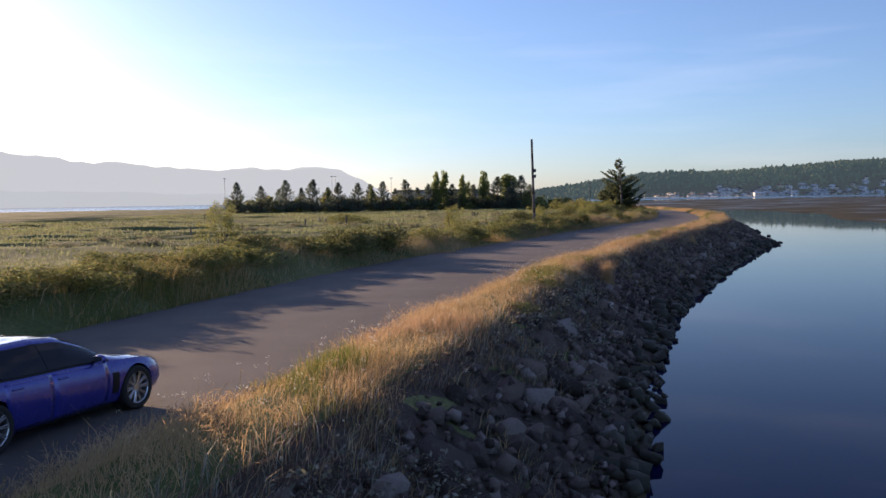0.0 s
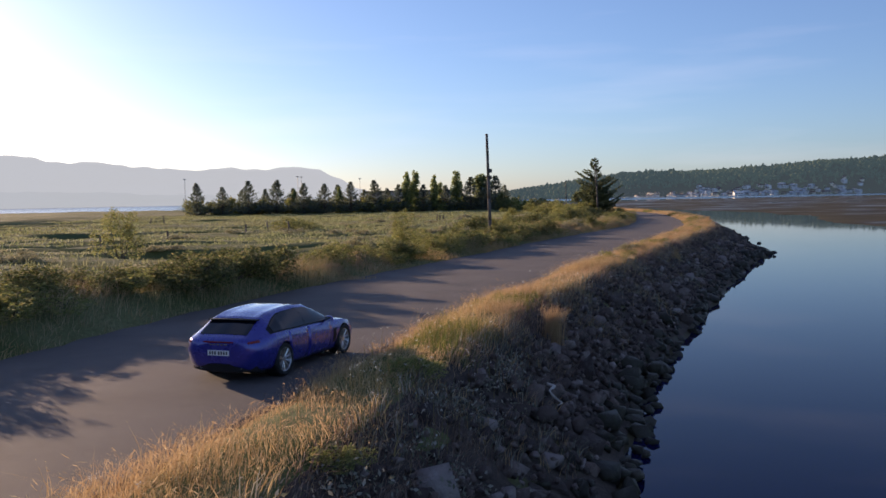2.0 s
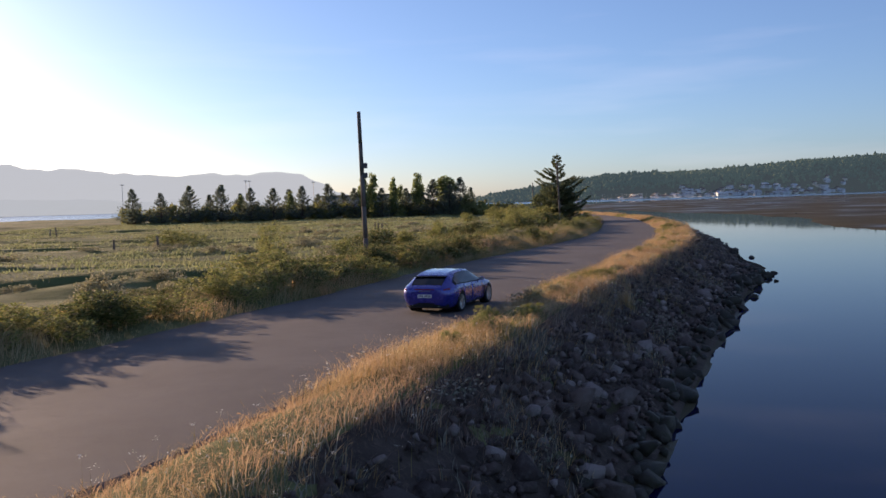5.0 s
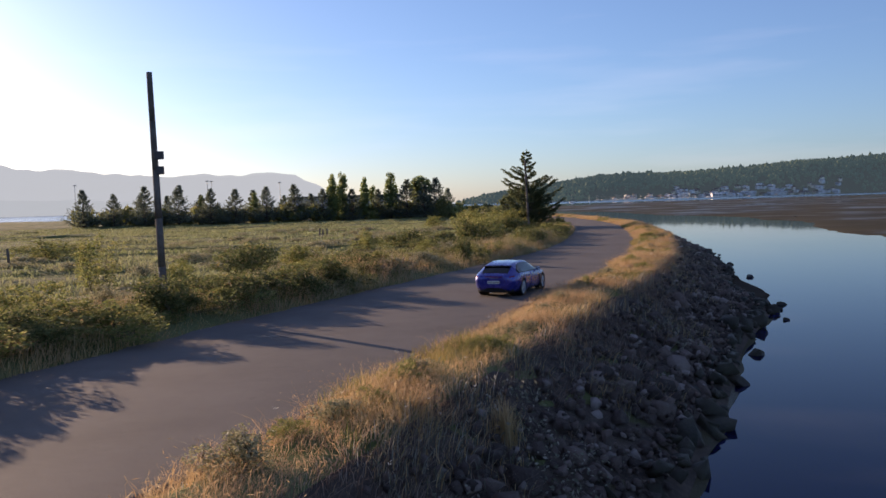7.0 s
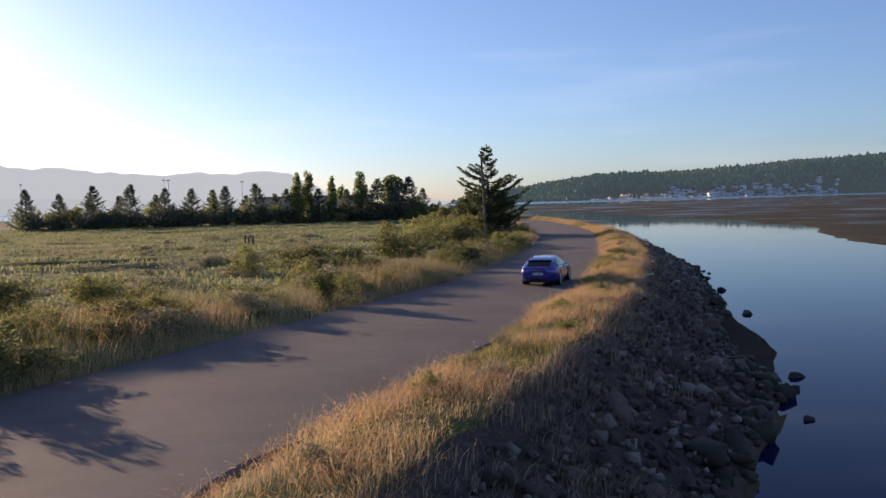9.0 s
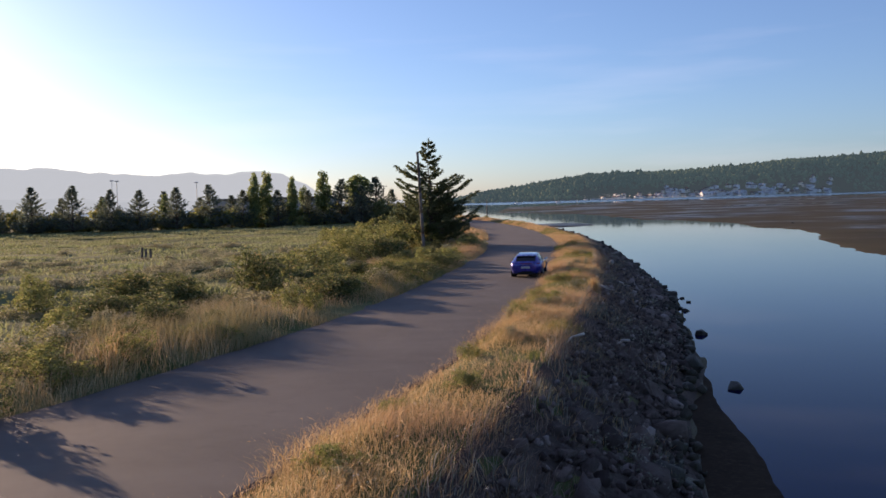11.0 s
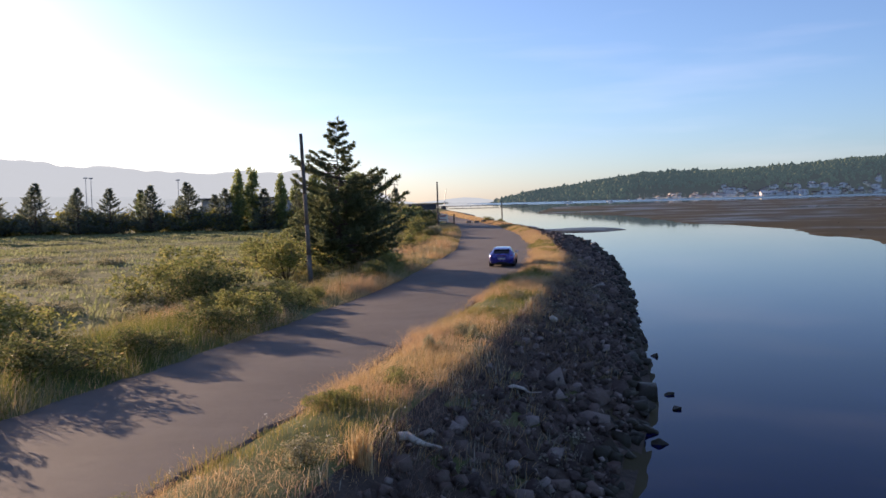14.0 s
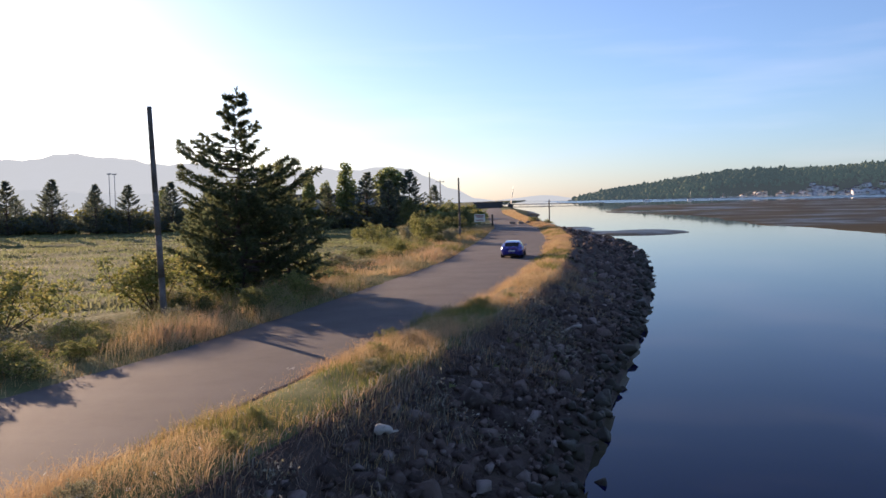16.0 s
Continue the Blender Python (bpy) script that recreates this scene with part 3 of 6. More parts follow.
def skin_patch(y0, y1, a0, a1, ny, na, lift, side=1, shape=None, thick=0.012):
    """A panel that lies on the skin, lift metres proud of it, with edges turned in."""
    bm = bmesh.new()
    rows = []
    for i in range(ny + 1):
        row = []
        for j in range(na + 1):
            u, v = i / ny, j / na
            y, a = y0 + (y1 - y0) * u, a0 + (a1 - a0) * v
            if shape:
                y, a = shape(u, v)
            e = 0.01
            p = car_skin(y, a)
            n = (car_skin(y + e, a) - car_skin(y - e, a)).cross(car_skin(y, min(a + 0.05, 7)) - car_skin(y, max(a - 0.05, 0)))
            n.normalize()
            mid = car_skin(y, 3)
            if n.dot(p - Vector((0, y, mid.z * 0.8))) < 0:
                n.negate()
            row.append((p + n * lift, p - n * (thick - lift)))
        rows.append(row)
    flip = lambda q: (q.x * side, q.y, q.z)
    top = [[bm.verts.new(flip(q[0])) for q in r] for r in rows]
    for r, s in zip(top, top[1:]):
        for j in range(na):
            bm.faces.new((r[j], r[j + 1], s[j + 1], s[j]))
    rim = [(i, 0) for i in range(ny + 1)] + [(ny, j) for j in range(1, na + 1)] + [(i, na) for i in range(ny - 1, -1, -1)] + [(0, j) for j in range(na - 1, 0, -1)]
    low = {k: bm.verts.new(flip(rows[k[0]][k[1]][1])) for k in rim}
    for k, l in zip(rim, rim[1:] + rim[:1]):
        bm.faces.new((top[k[0]][k[1]], top[l[0]][l[1]], low[l], low[k]))
    bmesh.ops.recalc_face_normals(bm, faces=bm.faces)
    return bm


def both_sides(y0, y1, a0, ny, na, lift, shape=None):
    """A panel across the middle of the car, from the right-hand place a0 over the roof to the left."""
    bm = bmesh.new()
    grid = []
    for i in range(ny + 1):
        y = y0 + (y1 - y0) * i / ny
        row = []
        for j in range(-na, na + 1):
            a = 7 - (7 - a0) * abs(j) / na
            yy = y if not shape else shape(i / ny, abs(j) / na)
            p = car_skin(yy, a)
            slope = car_skin(yy + 0.02, a) - car_skin(yy - 0.02, a)
            n = Vector((0, -slope.z, slope.y)).normalized()
            side = 1 if j >= 0 else -1
            row.append(bm.verts.new((p.x * side, p.y + n.y * lift, p.z + n.z * lift)))
        grid.append(row)
    for r, s in zip(grid, grid[1:]):
        for j in range(2 * na):
            bm.faces.new((r[j], s[j], s[j + 1], r[j + 1]))
    bmesh.ops.recalc_face_normals(bm, faces=bm.faces)
    return bm


def car_body():
    bm = bmesh.new()
    ys = []
    for s, e in zip(STATIONS, STATIONS[1:]):
        n = max(1, int((e[0] - s[0]) / 0.09))
        ys += [s[0] + (e[0] - s[0]) * k / n for k in range(n)]
    ys.append(STATIONS[-1][0])
    places = [0, 0.6, 1, 1.25, 1.5, 1.75, 2, 2.25, 2.5, 2.75, 3, 3.25, 3.5, 3.75, 4, 4.25, 4.5, 4.75, 5, 5.25, 5.5, 6, 6.5, 7]
    rings = []
    for y in ys:
        right = [car_skin(y, a) for a in places]
        loop = [bm.verts.new(p) for p in right] + [bm.verts.new((-p.x, p.y, p.z)) for p in right[-2:0:-1]]
        rings.append(loop)
    n = len(rings[0])
    for r, s in zip(rings, rings[1:]):
        for k in range(n):
            bm.faces.new((r[k], r[(k + 1) % n], s[(k + 1) % n], s[k]))
    bm.faces.new(rings[0])
    bm.faces.new(rings[-1])
    bmesh.ops.recalc_face_normals(bm, faces=bm.faces)
    body = new("body", finish(bm, "body", CAR_PAINT, True))
    cut = bmesh.new()
    for y in (0.0, AXLE_FRONT):
        for s in (1, -1):
            bmesh.ops.create_cone(cut, cap_ends=True, segments=40, radius1=0.395, radius2=0.395, depth=0.50,
                                  matrix=pose(s * 0.90, y, WHEEL_R + 0.005, 0, 90, 0))
    cutter = new("cutter", finish(cut, "cutter", BLACK_TRIM))
    b = body.modifiers.new("arches", "BOOLEAN")
    b.operation, b.object, b.solver = "DIFFERENCE", cutter, "EXACT"
    done = bpy.data.meshes.new_from_object(body.evaluated_get(bpy.context.evaluated_depsgraph_get()))
    body.modifiers.clear()
    body.data = done
    bpy.data.objects.remove(cutter)
    done.shade_smooth()
    done.set_sharp_from_angle(angle=radians(38))
    return body


def make_wheel(parent, x, y):
    """A wheel on its hub, which turns about x; the outer face looks along the sign of x."""
    s = 1 if x > 0 else -1
    hub = new("wheel")
    hub.parent = parent
    hub.matrix_basis = pose(x, y, WHEEL_R)
    tyre = bmesh.new()
    lathe(tyre, [(0.262, -0.12), (0.30, -0.142), (0.335, -0.142), (0.352, -0.12), (WHEEL_R, -0.07), (WHEEL_R, 0.07), (0.352, 0.12), (0.335, 0.142), (0.30, 0.142), (0.262, 0.12)], 40)
    part("tyre", tyre, RUBBER, hub, "black low-profile tyre", True)
    rim = bmesh.new()
    o = 0.118 * s
    lathe(rim, [(0.262, -0.12 * s), (0.245, -0.10 * s), (0.240, 0.06 * s), (0.247, o), (0.258, o + 0.010 * s), (0.262, o)], 40)
    for k in range(10):
        for d in (-0.09, 0.09):
            ang = 2 * math.pi * k / 10
            a = Vector((o - 0.035 * s, 0.055 * math.cos(ang), 0.055 * math.sin(ang)))
            b = Vector((o - 0.004 * s, 0.25 * math.cos(ang + d), 0.25 * math.sin(ang + d)))
            rod(rim, a, b, 0.017, 0.011, 5)
    rod(rim, (o - 0.07 * s, 0, 0), (o - 0.022 * s, 0, 0), 0.072, 0.060, 20)
    part("rim", rim, RIM, hub, "silver alloy rim with paired spokes")
    disc = bmesh.new()
    rod(disc, (0.02 * s, 0, 0), (0.05 * s, 0, 0), 0.19, 0.19, 28)
    part("brake_disc", disc, BRAKE, hub)
    return hub


def curved_bar(width, depth, height, y, z, bow, power, n=16):
    """A bar across the car, bent forward towards its ends."""
    bm = bmesh.new()
    rings = []
    for k in range(n + 1):
        x = width * (k / n - 0.5)
        yy = y + bow * (abs(x) / (width / 2)) ** power
        rings.append([bm.verts.new((x, yy + dy, z + dz)) for dy, dz in ((-depth / 2, -height / 2 * 0.8), (-depth / 2, height / 2 * 0.8), (-depth / 4, height / 2), (depth / 2, height / 2), (depth / 2, -height / 2), (-depth / 4, -height / 2))])
    for p, q in zip(rings, rings[1:]):
        for k in range(6):
            bm.faces.new((p[k], p[(k + 1) % 6], q[(k + 1) % 6], q[k]))
    bm.faces.new(rings[0])
    bm.faces.new(list(reversed(rings[-1])))
    bmesh.ops.recalc_face_normals(bm, faces=bm.faces)
    return bm


def make_car():
    car = new("car")
    tagged(car, "dark blue metallic sporty estate car driving along the road", "car")
    body = car_body()
    body.parent = car
    tagged(body, "glossy blue painted bodywork")
    for s in (1, -1):
        # side glass, tapering to the rear and along the windscreen pillar
        def glass(u, v, lo=-0.42, hi=2.28):
            y = lo + (hi - lo) * u
            top = 4.90 - 0.40 * max(0, (0.26 - u) / 0.26) ** 1.6
            low = 4.10 + 0.22 * max(0, 0.5 - u) ** 1.5
            return y, low + (top - low) * v
        part("window_surround", skin_patch(0, 0, 0, 0, 26, 4, 0.004, s, lambda u, v: (glass(u, v, -0.50, 2.36)[0], 4.03 + (glass(u, v)[1] - 4.10) * 1.13)), BLACK_TRIM, car)
        part("rear_quarter_window", skin_patch(0, 0, 0, 0, 6, 4, 0.012, s, lambda u, v: glass(0.02 + 0.210 * u, v)), CAR_GLASS, car)
        part("rear_side_window", skin_patch(0, 0, 0, 0, 8, 4, 0.012, s, lambda u, v: glass(0.234 + 0.324 * u, v)), CAR_GLASS, car)
        part("front_side_window", skin_patch(0, 0, 0, 0, 10, 4, 0.012, s, lambda u, v: glass(0.562 + 0.425 * u, v)), CAR_GLASS, car)
        rear_door = part("rear_door", skin_patch(0.22, 1.12, 1.35, 3.93, 10, 12, 0.004, s, lambda u, v: (0.22 + 0.90 * u + 0.26 * (1 - u) * max(0, 0.62 - v), 1.35 + 2.58 * v)), CAR_PAINT, car, "", True)
        front_door = part("front_door", skin_patch(1.14, 2.28, 1.35, 3.93, 10, 12, 0.004, s), CAR_PAINT, car, "", True)
        for door, y in ((rear_door, 0.44), (front_door, 1.32)):
            h = bmesh.new()
            p = car_skin(y, 3.55)
            box(h, (0.03, 0.20, 0.028), (s * (p.x + 0.012), y, p.z), 0.01)
            part("door_handle", h, CAR_PAINT, door)
        part("sill_trim", skin_patch(0.50, 2.45, 1.02, 1.30, 10, 2, 0.012, s), BLACK_TRIM, car)
        part("fender_vent", skin_patch(2.36, 2.50, 1.9, 3.2, 3, 6, 0.008, s), BLACK_TRIM, car)
        m = bmesh.new()
        bmesh.ops.create_uvsphere(m, u_segments=16, v_segments=10, radius=1, matrix=pose(s * 1.02, 2.02, 0.985, 0, 0, s * -8) @ Matrix.Diagonal((0.115, 0.065, 0.075, 1)))
        rod(m, (s * 0.87, 2.03, 0.93), (s * 0.96, 2.02, 0.96), 0.025, 0.03, 8)
        mirror = part("door_mirror", m, CAR_PAINT, car, "", True)
        g = bmesh.new()
        box(g, (0.17, 0.006, 0.105), (s * 1.025, 1.957, 0.987), 0.002)
        part("mirror_glass", g, CHROME, mirror)
        head = part("headlight", skin_patch(3.18, 3.56, 4.05, 4.85, 8, 5, 0.006, s), LENS, car, "", True)
        part("lamp_bezel", skin_patch(3.14, 3.60, 3.95, 4.95, 8, 5, 0.003, s), BLACK_TRIM, head)
        part("tail_lamp", skin_patch(-1.07, -0.86, 3.60, 3.86, 8, 4, 0.010, s), TAIL_RED, car, "red tail lamp", True)
        for y in (0, AXLE_FRONT):
            liner = bmesh.new()
            lathe(liner, [(0.15, s * 0.66), (0.391, s * 0.66), (0.391, s * 0.90)], 32)
            part("arch_liner", liner, BLACK_TRIM, car, at=pose(0, y, WHEEL_R + 0.005))
        for d in (0.0, 0.10):
            ex = bmesh.new()
            lathe(ex, [(0.034, -0.10), (0.038, 0.0), (0.042, 0.0), (0.042, -0.10)], 16, "Z")
            part("exhaust_tip", ex, STEEL, car, "dull steel exhaust tip", True, pose(s * (0.46 + d), -0.985 - 0.06 + 0.9 * d, 0.315, 90))
    part("windscreen", both_sides(1.66, 2.50, 5.12, 10, 7, 0.006), CAR_GLASS, car, "", True)
    part("rear_window", both_sides(-0.92, -0.44, 5.14, 8, 7, 0.007), CAR_GLASS, car, "dark tinted rear window", True)
    part("roof_panel", both_sides(-0.36, 1.58, 5.25, 14, 7, 0.004), CAR_PAINT, car, "", True)
    part("bonnet", both_sides(2.62, 3.56, 5.0, 12, 7, 0.005), CAR_PAINT, car, "", True)
    sp = bmesh.new()
    box(sp, (1.18, 0.20, 0.03), (0, -0.47, 1.315), 0.012)
    for v in sp.verts:
        v.co.z += -0.10 * (v.co.x / 0.6) ** 2 * 0.55 - 0.05 * (v.co.y + 0.47)
    part("roof_spoiler", sp, BLACK_TRIM, car, "black roof spoiler over the rear window", True)
    part("light_strip", curved_bar(1.50, 0.05, 0.035, -1.104, 0.868, 0.16, 3.0), TAIL_RED, car, "thin dark red light strip")
    for k in range(7):
        x = -0.27 + 0.09 * k
        letters = bmesh.new()
        box(letters, (0.055, 0.012, 0.030), (x, -1.122 + 0.05 * (x / 0.4) ** 2, 0.815), 0.003)
        part("emblem_bar", letters, CHROME, car, "small chrome bar")
    pl = bmesh.new()
    box(pl, (0.52, 0.014, 0.112), (0, -1.118, 0.640), 0.004)
    plate = part("number_plate", pl, PLATE, car, "white number plate with dark bars")
    for k in range(7):
        bars = bmesh.new()
        box(bars, (0.036, 0.004, 0.070), (-0.20 + 0.062 * k + (0.03 if k > 2 else 0), -1.1265, 0.640))
        part("plate_bar", bars, INK, plate)
    diff = part("rear_diffuser", curved_bar(1.56, 0.24, 0.20, -0.985, 0.325, 0.22, 2.6), BLACK_TRIM, car, "black lower rear bumper")
    pan = bmesh.new()
    box(pan, (1.50, 4.3, 0.05), (0, 1.42, 0.20), 0.01)
    part("underbody", pan, BLACK_TRIM, car)
    car.scale = (0.965, 0.965, 0.965)
    wheels = [make_wheel(car, s * HALF_TRACK, y) for y in (0.0, AXLE_FRONT) for s in (1, -1)]
    return car, wheels


# where the rear axle is: seconds, y; and its line along the road, y and x
DRIVE = [(0, 15.3), (0.5, 19.5), (1, 24.1), (1.5, 29.1), (2, 34.4), (2.5, 39.6), (3, 44.8), (3.5, 50.2), (4.2, 58.0), (5.3, 70.2), (6.5, 83.3), (7, 88.9), (8.5, 106.4), (9.7, 120.8),
         (11, 136.3), (12.5, 154.2), (13.5, 166.4), (14.5, 178.8), (16, 197.5), (17, 210)]
car_x = line([(-20, -12.0), (5, -5.0), (15.3, -2.3), (19.4, -1.2), (24.1, 0.42), (29.1, 1.9), (34.8, 3.4), (39.7, 4.9), (49.8, 8.4), (60, 12.0), (83.4, 20.9), (88.9, 23.2), (106.5, 30.1),
              (120, 34.4), (136.3, 38.9), (154, 42.4), (166, 44.3), (179, 45.8), (197.5, 46.9), (230, 47.4)], 7)
car, car_wheels = make_car()


def drive():
    ts, ys = zip(*[(t, y * S) for t, y in DRIVE])
    rows, spin, rolled, last = [], [[] for _ in car_wheels], 0.0, None
    smooth = line_of_time(ts, ys)
    n = int(16.0 * FPS)
    for k in range(n + 1):
        t = k / FPS
        y = smooth(t)
        x = float(car_x(y))
        ahead = Vector((float(car_x(y + 2.5)) - float(car_x(y - 0.5)), 3.0))
        if last is not None:
            rolled += math.hypot(x - last[0], y - last[1])
        last = (x, y)
        if k % 3 == 0:
            rows.append((t, pose(x, y, 0.035, 0, 0, -math.degrees(math.atan2(ahead.x, ahead.y)) - float(np.interp(t, (0, 2, 3.5, 7, 11), (3.5, 3.5, 2, 2, 0))))))
        for s, w in zip(spin, car_wheels):
            s.append((t, pose(*w.location, -math.degrees(rolled / WHEEL_R) % 360)))
    walk(car, rows)
    for s, w in zip(spin, car_wheels):
        walk(w, s)


def line_of_time(ts, ys):
    """A smooth y(t) through the points: piecewise cubic with averaged slopes."""
    ts, ys = np.array(ts, float), np.array(ys, float)
    d = np.diff(ys) / np.diff(ts)
    m = np.r_[d[0], (d[:-1] + d[1:]) / 2, d[-1]]

    def at(t):
        k = int(np.clip(np.searchsorted(ts, t) - 1, 0, len(ts) - 2))
        h = ts[k + 1] - ts[k]
        f = (t - ts[k]) / h
        return float((2 * f**3 - 3 * f**2 + 1) * ys[k] + (f**3 - 2 * f**2 + f) * h * m[k] + (-2 * f**3 + 3 * f**2) * ys[k + 1] + (f**3 - f**2) * h * m[k + 1])
    return at

# ---- the distance: hills, town, sheds ----
def at(x, y):
    return x * S, y * S


def hill(name, label, ridge, y_foot, y_crest, y_back, material, steps=6, bumps=0.0, seed=0.0, foot_z=-6.0):
    """A long hill: ridge gives (x, height) along its crest; it rises from the foot line and falls behind."""
    rx, rz = zip(*ridge)
    xs = np.linspace(rx[0], rx[-1], 260)
    top = np.interp(xs, rx, rz)
    V = []
    prof = [(y_foot, 0.0)] + [(y_foot + (y_crest - y_foot) * k / steps, math.sin(math.pi / 2 * k / steps) ** 1.2) for k in range(1, steps + 1)] + [(y_back, 0.0)]
    for x, h in zip(xs, top):
        for y, f in prof:
            n = bumps * float(mass_noise(np.array(x), np.array(y), 0.02, seed)) * f
            V.append((x, y, foot_z + (h - foot_z) * f + n))
    m = len(prof)
    i = (np.arange(len(xs) - 1)[:, None] * m + np.arange(m - 1)).ravel()
    ob = new(name, raw_mesh(name, V, np.stack([i, i + m, i + m + 1, i + 1], 1), material, True))
    return tagged(ob, label, "hill", kind="structure")


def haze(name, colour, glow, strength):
    """A far slope as plain backdrop; its faint glow paints in morning haze."""
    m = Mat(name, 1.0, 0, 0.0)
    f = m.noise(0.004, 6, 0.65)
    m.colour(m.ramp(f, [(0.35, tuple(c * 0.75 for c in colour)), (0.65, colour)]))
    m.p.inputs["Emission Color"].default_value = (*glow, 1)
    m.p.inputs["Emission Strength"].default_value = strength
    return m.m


HAZE_FAR = haze("far_hill_haze_glow", (0.06, 0.08, 0.10), (0.44, 0.505, 0.54), 0.74)
HAZE_LOW = haze("low_hill_haze_glow", (0.06, 0.08, 0.10), (0.44, 0.51, 0.545), 0.68)
HAZE_WOOD = haze("wooded_hill_haze_glow", (0.030, 0.045, 0.035), (0.10, 0.145, 0.17), 0.28)

hill("hill_far", "long blue mountain ridge across the bay with painted-in haze", [(-3400, 230), (-2600, 245), (-2100, 262), (-1830, 226), (-1660, 203), (-1430, 193), (-1260, 172), (-1090, 162), (-830, 158), (-650, 165), (-520, 152), (-415, 95), (-365, 62), (-240, 14), (-110, 2)], 3900, 4250, 4500, HAZE_FAR, 5, 12.0)
hill("hill_low", "low foothill along the far shore of the bay with painted-in haze", [(-3200, 90), (-2090, 92), (-1800, 70), (-1300, 52), (-1040, 42), (-700, 34), (-420, 28), (-260, 4)], 3500, 3700, 3850, HAZE_LOW, 4, 6.0, 3.0)
hill("hill_middle", "small hill beyond the channel with painted-in haze", [(-140, 1), (-60, 10), (20, 16), (66, 20), (130, 15), (210, 3)], 4000, 4200, 4400, HAZE_FAR, 4, 2.0)

SHORE_Y = 2330.0
RIDGE = [(120, -4), (160, 2), (205, 16), (255, 22), (330, 32), (410, 44), (525, 60), (664, 61), (760, 62), (830, 66), (930, 73), (1052, 84), (1180, 88), (1320, 97), (1600, 104), (2200, 110), (3200, 100)]
RIDGE = [(x * S, z * S) for x, z in RIDGE]
hill("hill_wooded", "dark wooded hill above the harbour town with faint painted-in haze", RIDGE, SHORE_Y, 2700, 3100, HAZE_WOOD, 8, 5.0, 1.0)


def wood_z(x, y):
    top = np.interp(x, *zip(*RIDGE))
    k = np.clip((y - SHORE_Y) / (2700 - SHORE_Y), 0, 1)
    return -6 + (top + 6) * np.sin(math.pi / 2 * k) ** 1.2


def far_wood():
    """Thousands of far trees as ragged cones on the wooded hill."""
    rng = np.random.default_rng(5)
    n = 8600
    x = rng.uniform(150, 1750, n)
    y = SHORE_Y + 25 + (395 - 25) * rng.power(1.6, n)
    town = (x > 480) & (x < 1180) & (y < SHORE_Y + 150) & (rng.random(n) < np.where(y < SHORE_Y + 115, 0.93, 0.5))
    x, y = x[~town], y[~town]
    n = len(x)
    z = wood_z(x, y) - 1.0
    h = rng.uniform(6, 11.5, n) * np.where(rng.random(n) < 0.07, 1.6, 1.0)
    r = h * rng.uniform(0.28, 0.55, n)
    seg = 5
    leafy = (rng.random(n) < 0.62 + 0.3 * mass_noise(x, y, 0.006, 2.0))
    h = np.where(leafy, h * 0.72, h)
    V = np.zeros((n, 3 * seg + 1, 3))
    for k in range(seg):
        a = 2 * math.pi * k / seg + rng.uniform(0, 1, n)
        for j, (f, g) in enumerate(((0.0, 0.75), (0.42, 0.95), (0.76, 1.0))):
            rr = r * g * rng.uniform(0.7, 1.25, n) * (np.where(leafy, 0.75, 0.36) if j == 2 else 1)
            V[:, j * seg + k] = np.stack([x + rr * np.cos(a), y + rr * np.sin(a), z + h * f * rng.uniform(0.94, 1.06, n)], 1)
    V[:, -1] = np.stack([x + rng.normal(0, 0.5, n), y, z + h], 1)
    F = []
    for k in range(seg):
        k2 = (k + 1) % seg
        F += [(k, k2, seg + k2), (k, seg + k2, seg + k), (seg + k, seg + k2, 2 * seg + k2), (seg + k, 2 * seg + k2, 2 * seg + k), (2 * seg + k, 2 * seg + k2, 3 * seg)]
    F = (np.array(F)[None] + (np.arange(n) * (3 * seg + 1))[:, None, None]).reshape(-1, 3)
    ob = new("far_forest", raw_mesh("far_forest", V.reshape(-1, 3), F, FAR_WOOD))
    tagged(ob, "dense dark green forest covering the hill, with a faint painted-in haze glow", "forest", kind="stuff")


far_wood()


def house(wall, roof, w, d, h, rh):
    th = new("house")
    tagged(th, "small pale gabled house in the harbour town", "house", "houses of the harbour town")
    bm = bmesh.new()
    box(bm, (w, d, h + 3), (0, 0, (h - 3) / 2), 0.15)
    part("wall", bm, wall, th)
    bm = bmesh.new()
    o = 0.6
    pts = [(-w / 2 - o, -d / 2 - o, h), (w / 2 + o, -d / 2 - o, h), (w / 2 + o, d / 2 + o, h), (-w / 2 - o, d / 2 + o, h), (-w / 2 - o, 0, h + rh), (w / 2 + o, 0, h + rh)]
    v = [bm.verts.new(p) for p in pts]
    for f in ((0, 1, 5, 4), (2, 3, 4, 5), (0, 4, 3), (1, 2, 5), (0, 3, 2, 1)):
        bm.faces.new([v[k] for k in f])
    part("roof", bm, roof, th)
    for k in range(3):
        bm = bmesh.new()
        box(bm, (w * 0.16, 0.2, h * 0.32), (w * (-0.3 + 0.3 * k), -d / 2 - 0.02, h * 0.55))
        part("window", bm, WINDOW_DARK, th)
    return th


